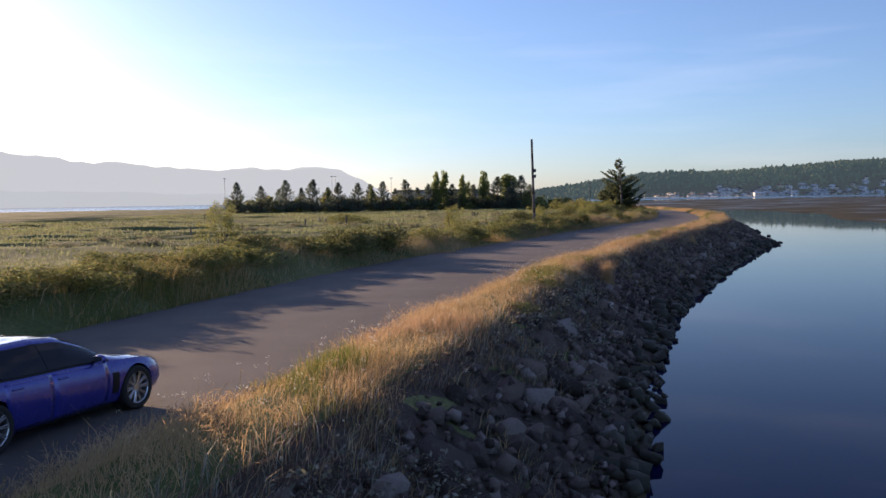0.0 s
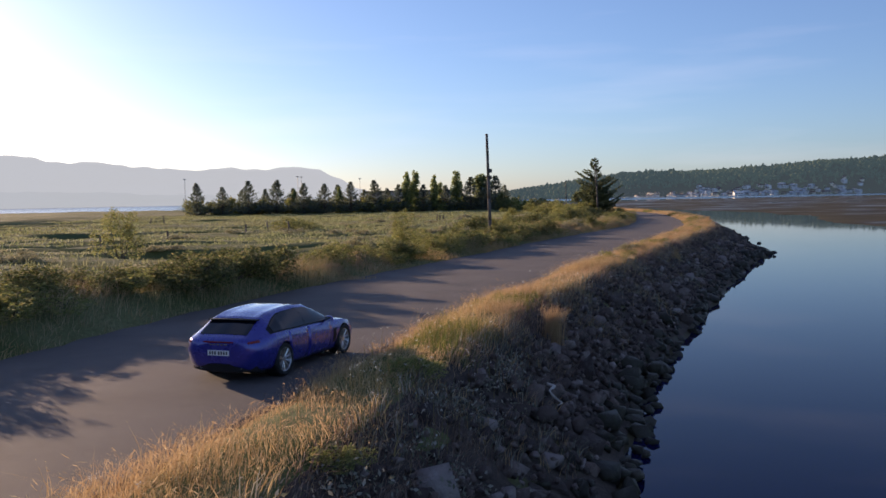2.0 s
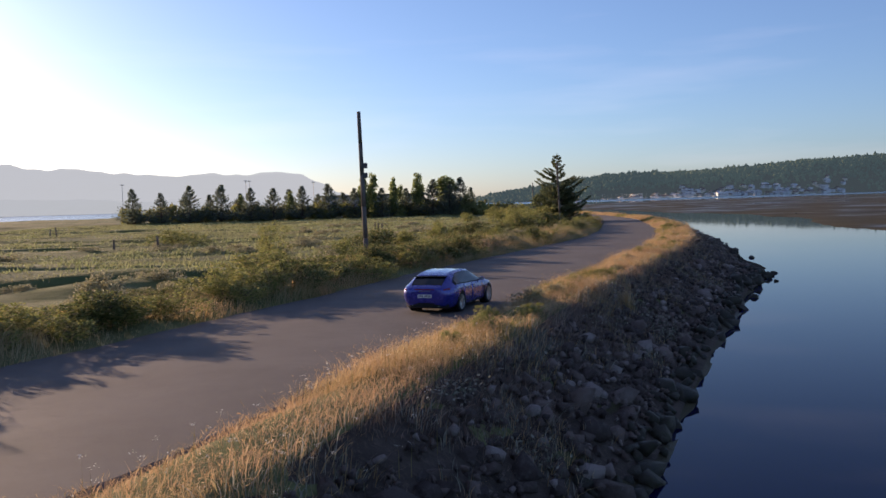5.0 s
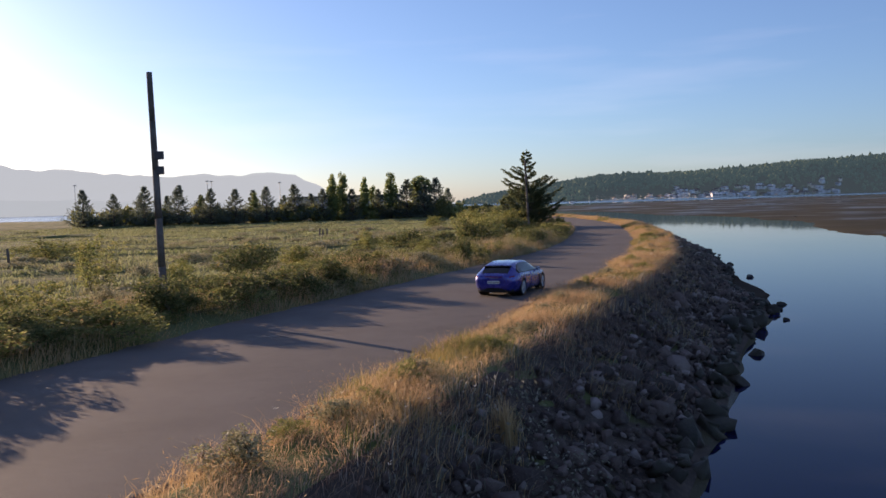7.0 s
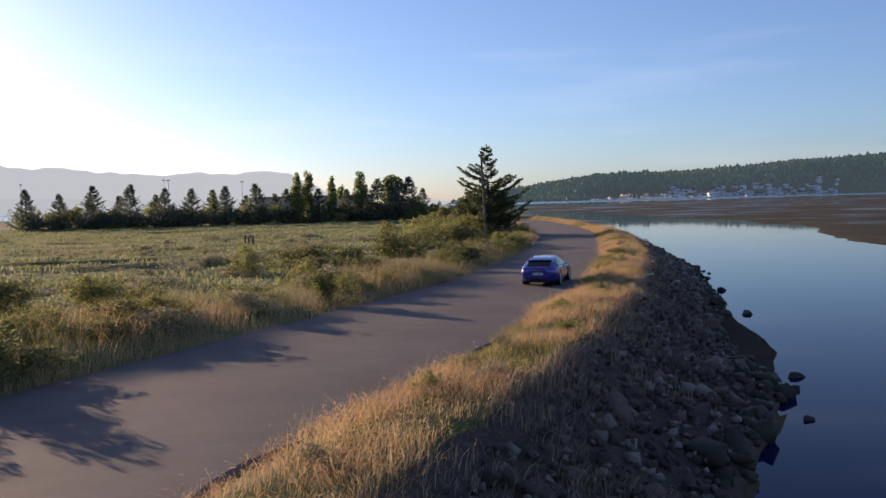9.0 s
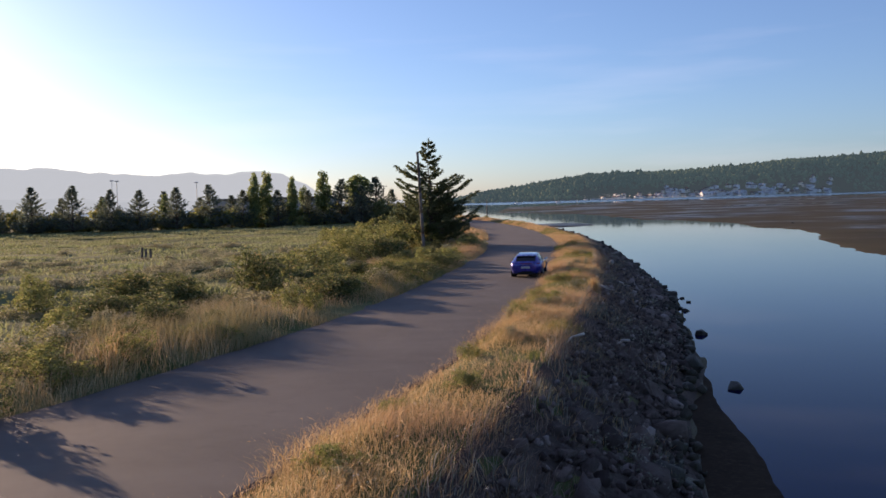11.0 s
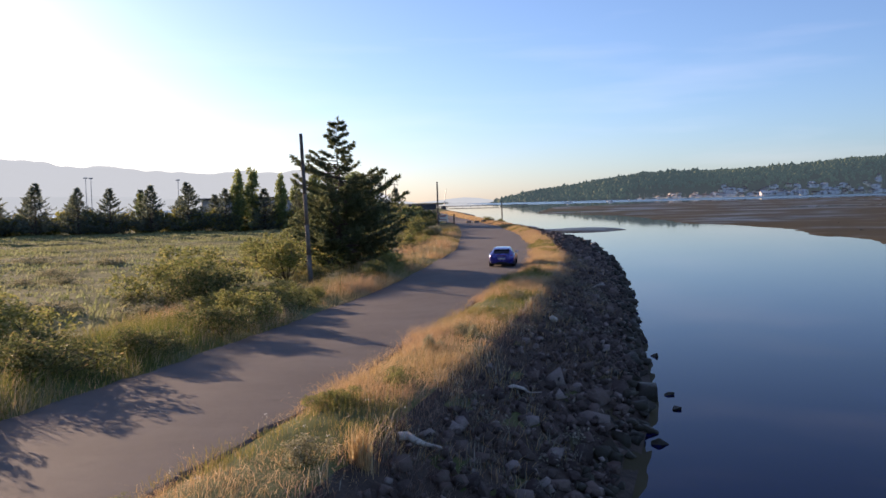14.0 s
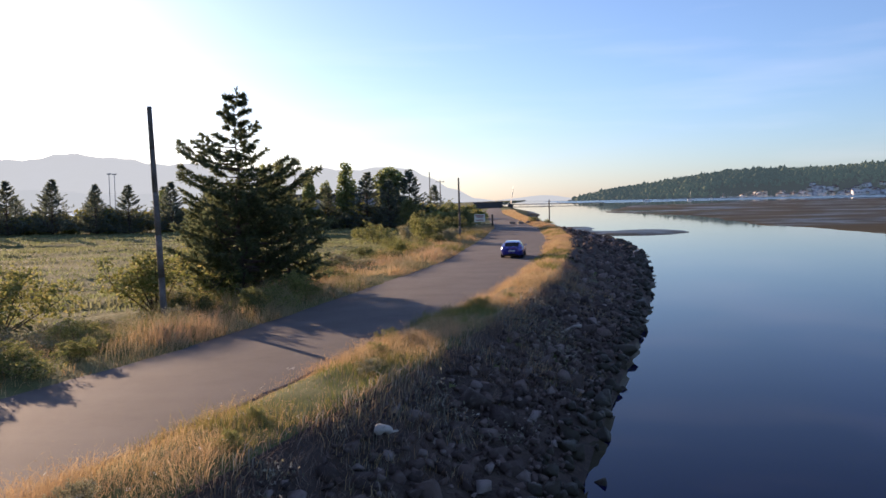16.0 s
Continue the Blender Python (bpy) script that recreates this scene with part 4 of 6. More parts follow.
def town():
    rng = random.Random(11)
    kinds = [house(CREAM, ROOF_TAN, 9, 8, 5.5, 2.4), house(PAINT_WHITE, ROOF_TAN, 11, 9, 6, 2.5), house(CREAM, ROOF_RED, 9, 7, 5.5, 2.5), house(PAINT_WHITE, ROOF_METAL, 17, 10, 7, 2.5)]
    spots = []
    for k in range(190):
        x = rng.triangular(520, 1180, 700)
        up = rng.random() ** 3.0 * (35 if x < 690 else 95)
        spots.append((x * 1.0, SHORE_Y + 14 + up))
    spots.append((1115, SHORE_Y + 130))
    for k, (x, y) in enumerate(spots):
        z = float(wood_z(np.array(x), np.array(y))) + 0.4
        m = pose(x, y, z, 0, 0, rng.uniform(-85, -62) + (90 if k % 4 == 0 else 0))
        src = kinds[k % 4]
        if k < 4:
            src.matrix_basis = m
        else:
            copy_thing(src, m)
    # the white boathouse on the shore
    b = house(PAINT_WHITE, PAINT_WHITE, 24, 12, 5.5, 3)
    tagged(b, "large white boathouse on the water's edge", "boathouse", "boathouse")
    b.matrix_basis = pose(771, 2290, 0, 0, 0, 4)
    for k in range(3):
        bm = bmesh.new()
        rod(bm, (762 + 9 * k, 2284, -6), (762 + 9 * k, 2284, -2.9), 0.4, 0.4)
        part("pile", bm, POLE_WOOD, b, at=b.matrix_basis.inverted())
    # moored boats
    bm = bmesh.new()
    prof = [(-5, 0.9, 1.0), (-3, 1.5, 1.1), (1, 1.6, 1.2), (4, 1.0, 1.4), (5.6, 0.1, 1.7)]
    rings = [[bm.verts.new((x, -w, h)), bm.verts.new((x, -w * 0.6, -0.4)), bm.verts.new((x, w * 0.6, -0.4)), bm.verts.new((x, w, h))] for x, w, h in prof]
    for r, s in zip(rings, rings[1:]):
        for j in range(4):
            bm.faces.new((r[j], r[(j + 1) % 4], s[(j + 1) % 4], s[j]))
    bm.faces.new(rings[0])
    boat = new("sailing_boat")
    tagged(boat, "white sailing boat moored in the harbour", "boat", "boats in the harbour")
    part("hull", bm, PAINT_WHITE, boat)
    bm = bmesh.new()
    box(bm, (3.6, 1.7, 0.9), (0.3, 0, 1.6), 0.25)
    part("cabin", bm, PAINT_WHITE, boat)
    bm = bmesh.new()
    rod(bm, (0.8, 0, 1.2), (0.8, 0, 13.5), 0.12, 0.07, 6)
    part("mast", bm, STEEL, boat)
    for k in range(95):
        x, y = rng.triangular(400, 860, 600), SHORE_Y - rng.uniform(15, 70)
        m = pose(x, y, WATER_Z + 0.1, 0, 0, rng.uniform(0, 360))
        if k == 0:
            boat.matrix_basis = m
        else:
            copy_thing(boat, m)
    for k, (x, y) in enumerate(((210, 1500), (330, 1650), (270, 1480), (400, 1750))):
        copy_thing(boat, pose(x, y, WATER_Z + 0.1, 0, 0, 70 * k))


town()


def long_shed():
    """A long dark shed and yard beyond the end of the road."""
    th = new("shed")
    tagged(th, "long dark industrial shed beside the channel", "shed")
    bm = bmesh.new()
    box(bm, (17, 60, 3.6), (0, 0, 1.8), 0.1)
    part("wall", bm, SHED, th)
    bm = bmesh.new()
    box(bm, (17.8, 60.8, 0.3), (0, 0, 3.75), 0.08)
    part("roof", bm, ROOF_DARK, th)
    for k in range(4):
        bm = bmesh.new()
        box(bm, (2.8, 0.2, 3.0), (-6 + 4.0 * k, -30.06, 1.5), 0.05)
        part("door", bm, SHED, th)
    th.matrix_basis = pose(*at(20, 640), -0.3, 0, 0, 3)
    pier = new("pier")
    tagged(pier, "long dark timber pier reaching into the channel", "pier")
    bm = bmesh.new()
    box(bm, (104, 6, 0.7), (0, 0, 0.2), 0.1)
    part("deck", bm, SHED, pier)
    for k in range(12):
        bm = bmesh.new()
        rod(bm, (-48 + 8.7 * k, 0, -4), (-48 + 8.7 * k, 0, 0.2), 0.35, 0.3, 6)
        part("pile", bm, SHED, pier)
    pier.matrix_basis = pose(71, 1143, -1.2, 0, 0, -4)
    crane = new("crane")
    tagged(crane, "thin steel derrick crane at the yard", "crane")
    bm = bmesh.new()
    rod(bm, (0, 0, 0), (1.8, 0, 12.5), 0.30, 0.15, 6)
    part("jib", bm, STEEL, crane)
    bm = bmesh.new()
    box(bm, (3, 3, 2.2), (0, 0, 1.1), 0.1)
    part("base", bm, SHED, crane)
    crane.matrix_basis = pose(*at(33, 628), -0.3)
    low = new("warehouse")
    tagged(low, "low grey warehouse behind the conifer row", "warehouse")
    bm = bmesh.new()
    box(bm, (34, 16, 7), (0, 0, 3.5), 0.1)
    part("wall", bm, PAINT_GREY, low)
    bm = bmesh.new()
    box(bm, (35.5, 17.5, 0.5), (0, 0, 7.2), 0.1)
    part("roof", bm, ROOF_DARK, low)
    low.matrix_basis = pose(*at(0, 322), -0.4, 0, 0, 2)
    for k, (x, h) in enumerate(((-70.4, 12.4), (-35.3, 12.6), (-34.2, 12.5), (-16, 11.6))):
        mast = new("light_mast")
        tagged(mast, "thin steel light mast behind the conifers", "light mast", "light masts")
        bm = bmesh.new()
        rod(bm, (0, 0, 0), (0, 0, h), 0.10, 0.07, 8)
        part("shaft", bm, STEEL, mast)
        bm = bmesh.new()
        box(bm, (0.9, 0.3, 0.25), (0, 0, h), 0.04)
        part("lamp_head", bm, STEEL, mast)
        mast.matrix_basis = pose(*at(x, 300), -0.4)


long_shed()

# ---- trees ----
def spray_mesh(name, starts, ways, lengths, widths, rng, material, per=10, spread=0.55, droop=0.0):
    """Needles or twigs: slivers that fan out from points along the given ways."""
    n = len(starts)
    P = np.repeat(np.asarray(starts, float), per, 0)
    D = np.repeat(np.asarray(ways, float), per, 0) + rng.normal(0, spread, (n * per, 3))
    D[:, 2] -= droop
    D /= np.linalg.norm(D, axis=1, keepdims=True) + 1e-9
    Ln = np.repeat(np.asarray(lengths, float), per) * rng.uniform(0.55, 1.2, n * per)
    P = P + D * (Ln * rng.uniform(-0.3, 0.3, n * per))[:, None]
    side = np.cross(D, rng.normal(0, 1, (n * per, 3)))
    side /= np.linalg.norm(side, axis=1, keepdims=True) + 1e-9
    w = np.repeat(np.asarray(widths, float), per)[:, None] * rng.uniform(0.6, 1.2, (n * per, 1))
    V = np.stack([P, P + D * Ln[:, None] * 0.5 + side * w, P + D * Ln[:, None], P + D * Ln[:, None] * 0.5 - side * w], 1).reshape(-1, 3)
    return raw_mesh(name, V, np.arange(len(V)).reshape(-1, 4), material)


def conifer(seed, height, radius, boughs, material, sprays=8, per=10, needle=0.30, bare=0.06, upsweep=0.25, gap=0.0, trunk_r=0.16, spread=0.42):
    """A conifer: tapered trunk, limbs in uneven whorls, needle sprays. radius: half width for each share of the height."""
    rng = np.random.default_rng(seed)
    trunk = limbs = bmesh.new()
    knots = [Vector((rng.normal(0, 0.012) * k, rng.normal(0, 0.012) * k, height * k / 7)) for k in range(8)]
    for k in range(7):
        rod(trunk, knots[k], knots[k + 1], trunk_r * (1 - k / 7.4), trunk_r * (1 - (k + 1) / 7.4), 8)
    hs, rs = zip(*radius)
    S_, W_, L_, T_ = [], [], [], []
    for b in range(boughs):
        f = bare + (1 - bare) * (b + rng.random()) / boughs
        if rng.random() < gap:
            continue
        ang = b * 2.399 + rng.normal(0, 0.35)
        R = float(np.interp(f, hs, rs)) * rng.uniform(0.60, 1.15)
        root = Vector((0, 0, height * f))
        if upsweep > 0.5:                            # boughs that rise to their tips
            root.z = max(0.25, root.z - 0.62 * R)
        for k in range(7):
            if knots[k].z <= root.z <= knots[k + 1].z + 1e-6:
                root = knots[k].lerp(knots[k + 1], (root.z - knots[k].z) / max(1e-6, knots[k + 1].z - knots[k].z))
        way = Vector((math.cos(ang), math.sin(ang), 0))
        lift = rng.uniform(-0.1, upsweep) * R if upsweep < 0.5 else 0.22 * R
        mid = root + way * R * 0.55 + Vector((0, 0, lift - 0.05 * R))
        tip = root + way * R + Vector((0, 0, lift + (0.06 if upsweep < 0.5 else rng.uniform(0.32, 0.5)) * R))
        rod(limbs, root, mid, 0.035 + 0.012 * R, 0.02, 5)
        rod(limbs, mid, tip, 0.02, 0.008, 4)
        for s in range(sprays):
            u = 0.28 + 0.74 * (s + rng.random()) / sprays
            p = root.lerp(mid, u / 0.55) if u < 0.55 else mid.lerp(tip, (u - 0.55) / 0.45)
            out = rng.normal(0, 0.16) * R * (1.1 - u)
            p = p + Vector((-way.y, way.x, 0)) * out * 1.6 + Vector((0, 0, rng.normal(0, 0.05) * R))
            S_.append(p)
            W_.append(way * 0.7 + Vector((-way.y, way.x, 0)) * np.sign(out) * 0.4 + Vector((0, 0, 0.12 + 1.1 * max(0.0, upsweep - 0.3))))
            L_.append(needle * (1.25 - 0.4 * u))
            T_.append(needle * 0.15)
    for s in range(6):
        S_.append(knots[7] - Vector((0, 0, 0.22 * s)))
        W_.append(Vector((rng.normal(0, 0.2), rng.normal(0, 0.2), 1.6)))
        L_.append(needle * 0.8)
        T_.append(needle * 0.10)
    return finish(trunk, "trunk", BARK, True), spray_mesh("crown", S_, W_, L_, T_, rng, material, per, spread)


def plant_tree(name, label, meshes, x, y, turn=0, size=1.0, group="", category="tree"):
    th = new(name)
    tagged(th, label, category, group)
    for n, me in zip(("trunk", "crown"), meshes):
        part(n, me, None, th)
    z = float(ground_z(np.array(x), np.array(y)))
    th.matrix_basis = pose(x, y, z - 0.05, 0, 0, turn)
    th.scale = (size, size, size)
    return th


# the big fir beside the road
def ragged_fir(seed, height):
    """An old open-topped fir: rising boughs with side twigs that carry flat pads of needles, dense below, sparse above."""
    rng = np.random.default_rng(seed)
    trunk = limbs = bmesh.new()
    knots = [Vector((0.10 * math.sin(1.7 * k), 0.08 * math.cos(2.3 * k), height * k / 8)) for k in range(9)]
    for k in range(8):
        rod(trunk, knots[k], knots[k + 1], 0.24 * (1 - k / 8.2) ** 1.5, 0.24 * (1 - (k + 1) / 8.2) ** 1.5, 9)
    boughs = [(0.965, 60, 0.35), (0.95, 200, 0.45), (0.93, -20, 0.55), (0.91, 140, 0.60), (0.885, 10, 0.75), (0.87, 190, 0.70), (0.85, 265, 0.8), (0.83, 95, 0.8), (0.80, -5, 1.25), (0.775, 35, 1.2), (0.765, 170, 1.1),
              (0.745, -50, 1.2), (0.73, 190, 1.7), (0.72, 60, 1.2), (0.71, 165, 2.1), (0.70, -20, 1.1), (0.685, 205, 2.2), (0.68, 120, 1.4), (0.67, 25, 1.5), (0.665, 300, 1.5), (0.65, 178, 3.3), (0.63, 196, 2.9), (0.62, 158, 2.6), (0.66, 230, 1.6), (0.60, 100, 1.8), (0.60, 3, 2.6), (0.575, 12, 2.9), (0.56, 185, 3.0), (0.545, -14, 3.3), (0.53, 18, 3.1), (0.52, 172, 3.4), (0.50, 60, 2.6), (0.50, -60, 2.8)]
    for k in range(26):
        f = 0.50 + 0.46 * (k + rng.random()) / 26
        if 0.66 < f < 0.735:
            continue
        boughs.append((f, 137.5 * k + 40, (0.40 + (2.4 if f > 0.70 else 3.4) * (0.97 - f) ** 0.9) * rng.uniform(0.4, 1.1)))
    for k in range(84):
        f = 0.05 + 0.45 * (k + rng.random()) / 84
        ang = 137.5 * k + rng.normal(0, 16)
        right = math.cos(radians(ang))
        boughs.append((f, ang, (2.2 + 1.1 * max(right, 0) + 1.5 * math.sin(math.pi * min(1, f / 0.56))) * rng.uniform(0.55, 1.10)))
    S_, W_, L_, T_ = [], [], [], []
    for f, ang, R in boughs:
        k = min(7, int(f * 8))
        root = knots[k].lerp(knots[k + 1], f * 8 - k)
        way = Vector((math.cos(radians(ang)), math.sin(radians(ang)), 0))
        across = Vector((-way.y, way.x, 0))
        climb = (0.40 if f > 0.5 else 0.22 + 0.35 * f) + rng.normal(0, 0.05)
        spine = [root + way * R * u + Vector((0, 0, R * climb * (u ** 1.3) - 0.10 * R * math.sin(math.pi * u))) + across * rng.normal(0, 0.05) * R * u for u in (0, 0.35, 0.7, 1.0)]
        for a, b, ra, rb in zip(spine, spine[1:], (1.0, 0.6, 0.32), (0.6, 0.32, 0.12)):
            rod(limbs, a, b, (0.025 + 0.014 * R) * ra, (0.025 + 0.014 * R) * rb, 5)
        twigs = max(4, int(4.6 * R))
        for q in range(twigs):
            u = 0.25 + 0.75 * (q + rng.random()) / twigs
            v = min(u * 3 / 1.02, 2.999)
            p = spine[int(v)].lerp(spine[int(v) + 1], v - int(v))
            side = 1 if q % 2 else -1
            reach = (0.26 * R + 0.22) * (1.15 - 0.75 * u) * rng.uniform(0.6, 1.2)
            out = (way * 0.75 + across * side * rng.uniform(0.5, 1.0) + Vector((0, 0, rng.uniform(0.0, 0.30)))).normalized()
            for g in range(4):
                S_.append(p + out * reach * (g + 0.5) / 4 + Vector((0, 0, rng.normal(0, 0.03))))
                W_.append(out + Vector((0, 0, 0.15)))
                L_.append(0.26 * rng.uniform(0.8, 1.15))
                T_.append(0.028)
    for q in range(7):
        S_.append(knots[8] - Vector((0, 0, 0.10 * q)))
        W_.append(Vector((rng.normal(0, 0.25), rng.normal(0, 0.25), 1.3)))
        L_.append(0.24)
        T_.append(0.02)
    return finish(trunk, "trunk", BARK, True), spray_mesh("crown", S_, W_, L_, T_, rng, NEEDLE, 17, 0.42)


big = ragged_fir(21, 11.0)
plant_tree("fir_tree", "tall ragged dark green fir beside the road", big, *at(34.5, 171.4), 0)
side_fir = conifer(22, 5.0, [(0.0, 2.2), (0.4, 2.5), (0.75, 1.7), (1.0, 0.5)], 60, NEEDLE, 9, 12, 0.36, 0.04, 0.3, 0.0, 0.13)
plant_tree("fir_tree", "short bushy fir under the taller one", side_fir, *at(36.0, 174.5), 110)
plant_tree("fir_tree", "short bushy fir in the field grass", side_fir, *at(32.2, 174.0), 200, 0.95)

# the row of spruces across the field
SPRUCES = [conifer(31 + k, 9.8, [(0.0, 4.0), (0.12, 4.3), (0.35, 3.2), (0.6, 2.0), (0.8, 1.0), (0.92, 0.36), (1.0, 0.04)], 128, SPRUCE, 9, 6, 0.46, 0.06, 0.75, 0.06, 0.15, 0.24) for k in range(4)]
ROW = [(-62.5, 283.2, 9.1), (-55.2, 284.1, 7.9), (-47.7, 284.9, 9.6), (-39.5, 285.9, 9.4), (-31.6, 286.8, 8.7), (-25.6, 287.4, 8.6), (-17.9, 288.3, 8.7), (-10.8, 289.1, 9.2), (-3.7, 289.8, 8.0),
       (3.9, 290.6, 7.8), (10.6, 291.3, 7.6), (18.0, 290.1, 9.6), (25.7, 290.9, 10.6), (-36.1, 295, 7.4), (-22.6, 296, 8.2), (-7.3, 296, 7.7), (29.0, 300, 7.4), (-51.5, 294, 7.0), (-44, 292, 7.2), (-14.5, 296, 6.6), (0.5, 298, 7.0), (22.5, 287, 8.2)]
for k, (x, y, top) in enumerate(ROW):
    tree = plant_tree("spruce_tree", "dark spruce in the row across the field", SPRUCES[k % 4], *at(x, y), 50 * k, (top + 0.4) * S / 9.9, "spruces across the field")
    tree.scale.x *= 1.42 + 0.2 * math.sin(3.1 * k)
    tree.scale.y *= 1.42 + 0.2 * math.sin(3.1 * k)


def leaf_cloud(seed, lumps, count, leaf, material, name="crown", flat=1.0):
    """Leaves on the outside of overlapping lumps (centre, radius), uneven and with gaps."""
    rng = np.random.default_rng(seed)
    P = []
    for (cx, cy, cz), r in lumps:
        n = int(count * r * r / sum(q * q for _, q in lumps))
        d = rng.normal(0, 1, (n, 3))
        d /= np.linalg.norm(d, axis=1, keepdims=True)
        rad = r * (0.55 + 0.5 * rng.random(n) ** 0.5) * (1 + 0.22 * np.sin(5 * d[:, 0] + seed) * np.sin(6 * d[:, 2] + 2 * seed))
        P.append(np.array((cx, cy, cz)) + d * rad[:, None] * (1, 1, flat))
    P = np.concatenate(P)
    P = P[P[:, 2] > 0.02]
    n = len(P)
    a, b = rng.normal(0, 1, (n, 3)), rng.normal(0, 1, (n, 3))
    a /= np.linalg.norm(a, axis=1, keepdims=True)
    b -= a * (a * b).sum(1, keepdims=True)
    b /= np.linalg.norm(b, axis=1, keepdims=True)
    s = leaf * rng.uniform(0.6, 1.35, (n, 1))
    V = np.stack([P - a * s, P + b * s * 0.55, P + a * s, P - b * s * 0.55], 1).reshape(-1, 3)
    return raw_mesh(name, V, np.arange(len(V)).reshape(-1, 4), material)


def poplar(seed, h, r):
    rng = random.Random(seed)
    trunk = limbs = bmesh.new()
    rod(trunk, (0, 0, 0), (0, 0, h * 0.9), 0.22, 0.05, 8)
    lumps = []
    for k in range(26):
        f = 0.12 + 0.86 * k / 25
        w = r * (0.6 + 0.5 * math.sin(math.pi * min(1, f * 1.05)))
        a = rng.uniform(0, 6.28)
        c = (math.cos(a) * w * 0.5, math.sin(a) * w * 0.5, h * f)
        rod(limbs, (0, 0, h * f * 0.8), c, 0.05, 0.02, 4)
        lumps.append((c, w * rng.uniform(0.45, 0.75)))
    return finish(trunk, "trunk", BARK, True), leaf_cloud(seed, lumps, 3600, 0.26, POPLAR, flat=1.4)


POPLARS = [poplar(k, 12.5, 1.5) for k in range(3)]
for k, (x, y, top, wide) in enumerate([(-1.2, 290.2, 11.8, 1.0), (1.4, 291, 12.0, 1.0), (6.9, 290.9, 10.6, 0.9), (13.9, 291.7, 11.5, 1.05), (20.6, 293.5, 11.0, 1.7), (22.6, 294, 10.6, 1.6), (-21.8, 294, 8.0, 0.7), (-35.6, 294, 7.0, 0.7), (9.0, 296, 9.0, 0.8)]):
    t = plant_tree("poplar_tree", "upright green poplar behind the spruces", POPLARS[k % 3], *at(x, y), 77 * k, 1.0, "poplars across the field")
    t.scale = (wide * 1.05, wide * 1.05, (top + 0.4) * S / 12.7)


# ---- bushes ----
def bush(seed, w, h, leaves, leaf, material, lanky=0.0):
    rng = random.Random(seed)
    stems = bmesh.new()
    lumps = []
    for k in range(11):
        a, d = rng.uniform(0, 6.28), rng.uniform(0.1, 0.5) * w * (0.4 if k < 3 else 1)
        z = h * rng.uniform(0.22, 0.80) * (1.05 - 0.45 * d / w)
        c = (math.cos(a) * d, math.sin(a) * d, z)
        lumps.append((c, w * rng.uniform(0.14, 0.26) * (1 - 0.35 * lanky)))
        rod(stems, (c[0] * 0.2, c[1] * 0.2, 0), c, 0.025, 0.012, 4)
        for q in range(3 if lanky else 1):
            e = (c[0] + rng.uniform(-0.3, 0.3) * w * 0.5, c[1] + rng.uniform(-0.3, 0.3) * w * 0.5, c[2] + h * rng.uniform(0.15, 0.38))
            rod(stems, c, e, 0.012, 0.005, 3)
            lumps.append((e, w * rng.uniform(0.04, 0.09)))
    return finish(stems, "stems", BARK), leaf_cloud(seed, lumps, leaves, leaf, material, "foliage", 0.95)


BUSHES = {
    "bramble": [bush(k, 3.2, 1.9, 4200, 0.064, BRAMBLE, 0.25) for k in range(5)],
    "shrub": [bush(10 + k, 3.0, 2.2, 3800, 0.062, SHRUB, 0.6) for k in range(3)],
    "pale": [bush(20 + k, 2.0, 1.6, 2400, 0.052, PALE_SHRUB, 0.4) for k in range(2)],
    "scrub": [bush(40 + k, 3.2, 1.9, 700, 0.20, SHRUB, 0.4) for k in range(2)],
    "tussock": [bush(50 + k, 2.4, 0.8, 1900, 0.055, PALE_SHRUB, 0.3) for k in range(3)],
    "lanky": [bush(30, 3.2, 3.4, 3400, 0.06, SHRUB, 1.0)],
}
BUSH_LABEL = {"tussock": "low leafy grey-green tussock in the salt marsh", "scrub": "dark scrub under the spruce row", "bramble": "dense dark green bramble bush beside the road", "shrub": "leafy yellow-green shrub beside the road",
              "pale": "small pale grey-green shrub in dry grass", "lanky": "tall thin leafy shrub at the field edge"}


def plant_bush(kind, x, y, w, h, seed):
    meshes = BUSHES[kind][seed % len(BUSHES[kind])]
    th = new("bush" if kind != "bramble" else "bramble_bush")
    tagged(th, BUSH_LABEL[kind], "bush", {"bramble": "bramble hedge along the road", "tussock": "tussocks in the marsh"}.get(kind, "shrubs along the road"))
    part("stem_frame", meshes[0], None, th)
    part("foliage", meshes[1], None, th)
    base_w, base_h = {"bramble": (3.2, 1.9), "scrub": (3.2, 1.9), "shrub": (3.0, 2.2), "pale": (2.0, 1.6), "tussock": (2.4, 0.8), "lanky": (3.2, 3.4)}[kind]
    th.matrix_basis = pose(x, y, float(ground_z(np.array(x), np.array(y))) - 0.05, 0, 0, 67 * seed)
    th.scale = (w / base_w * 1.1, w / base_w * 1.1, h / base_h)


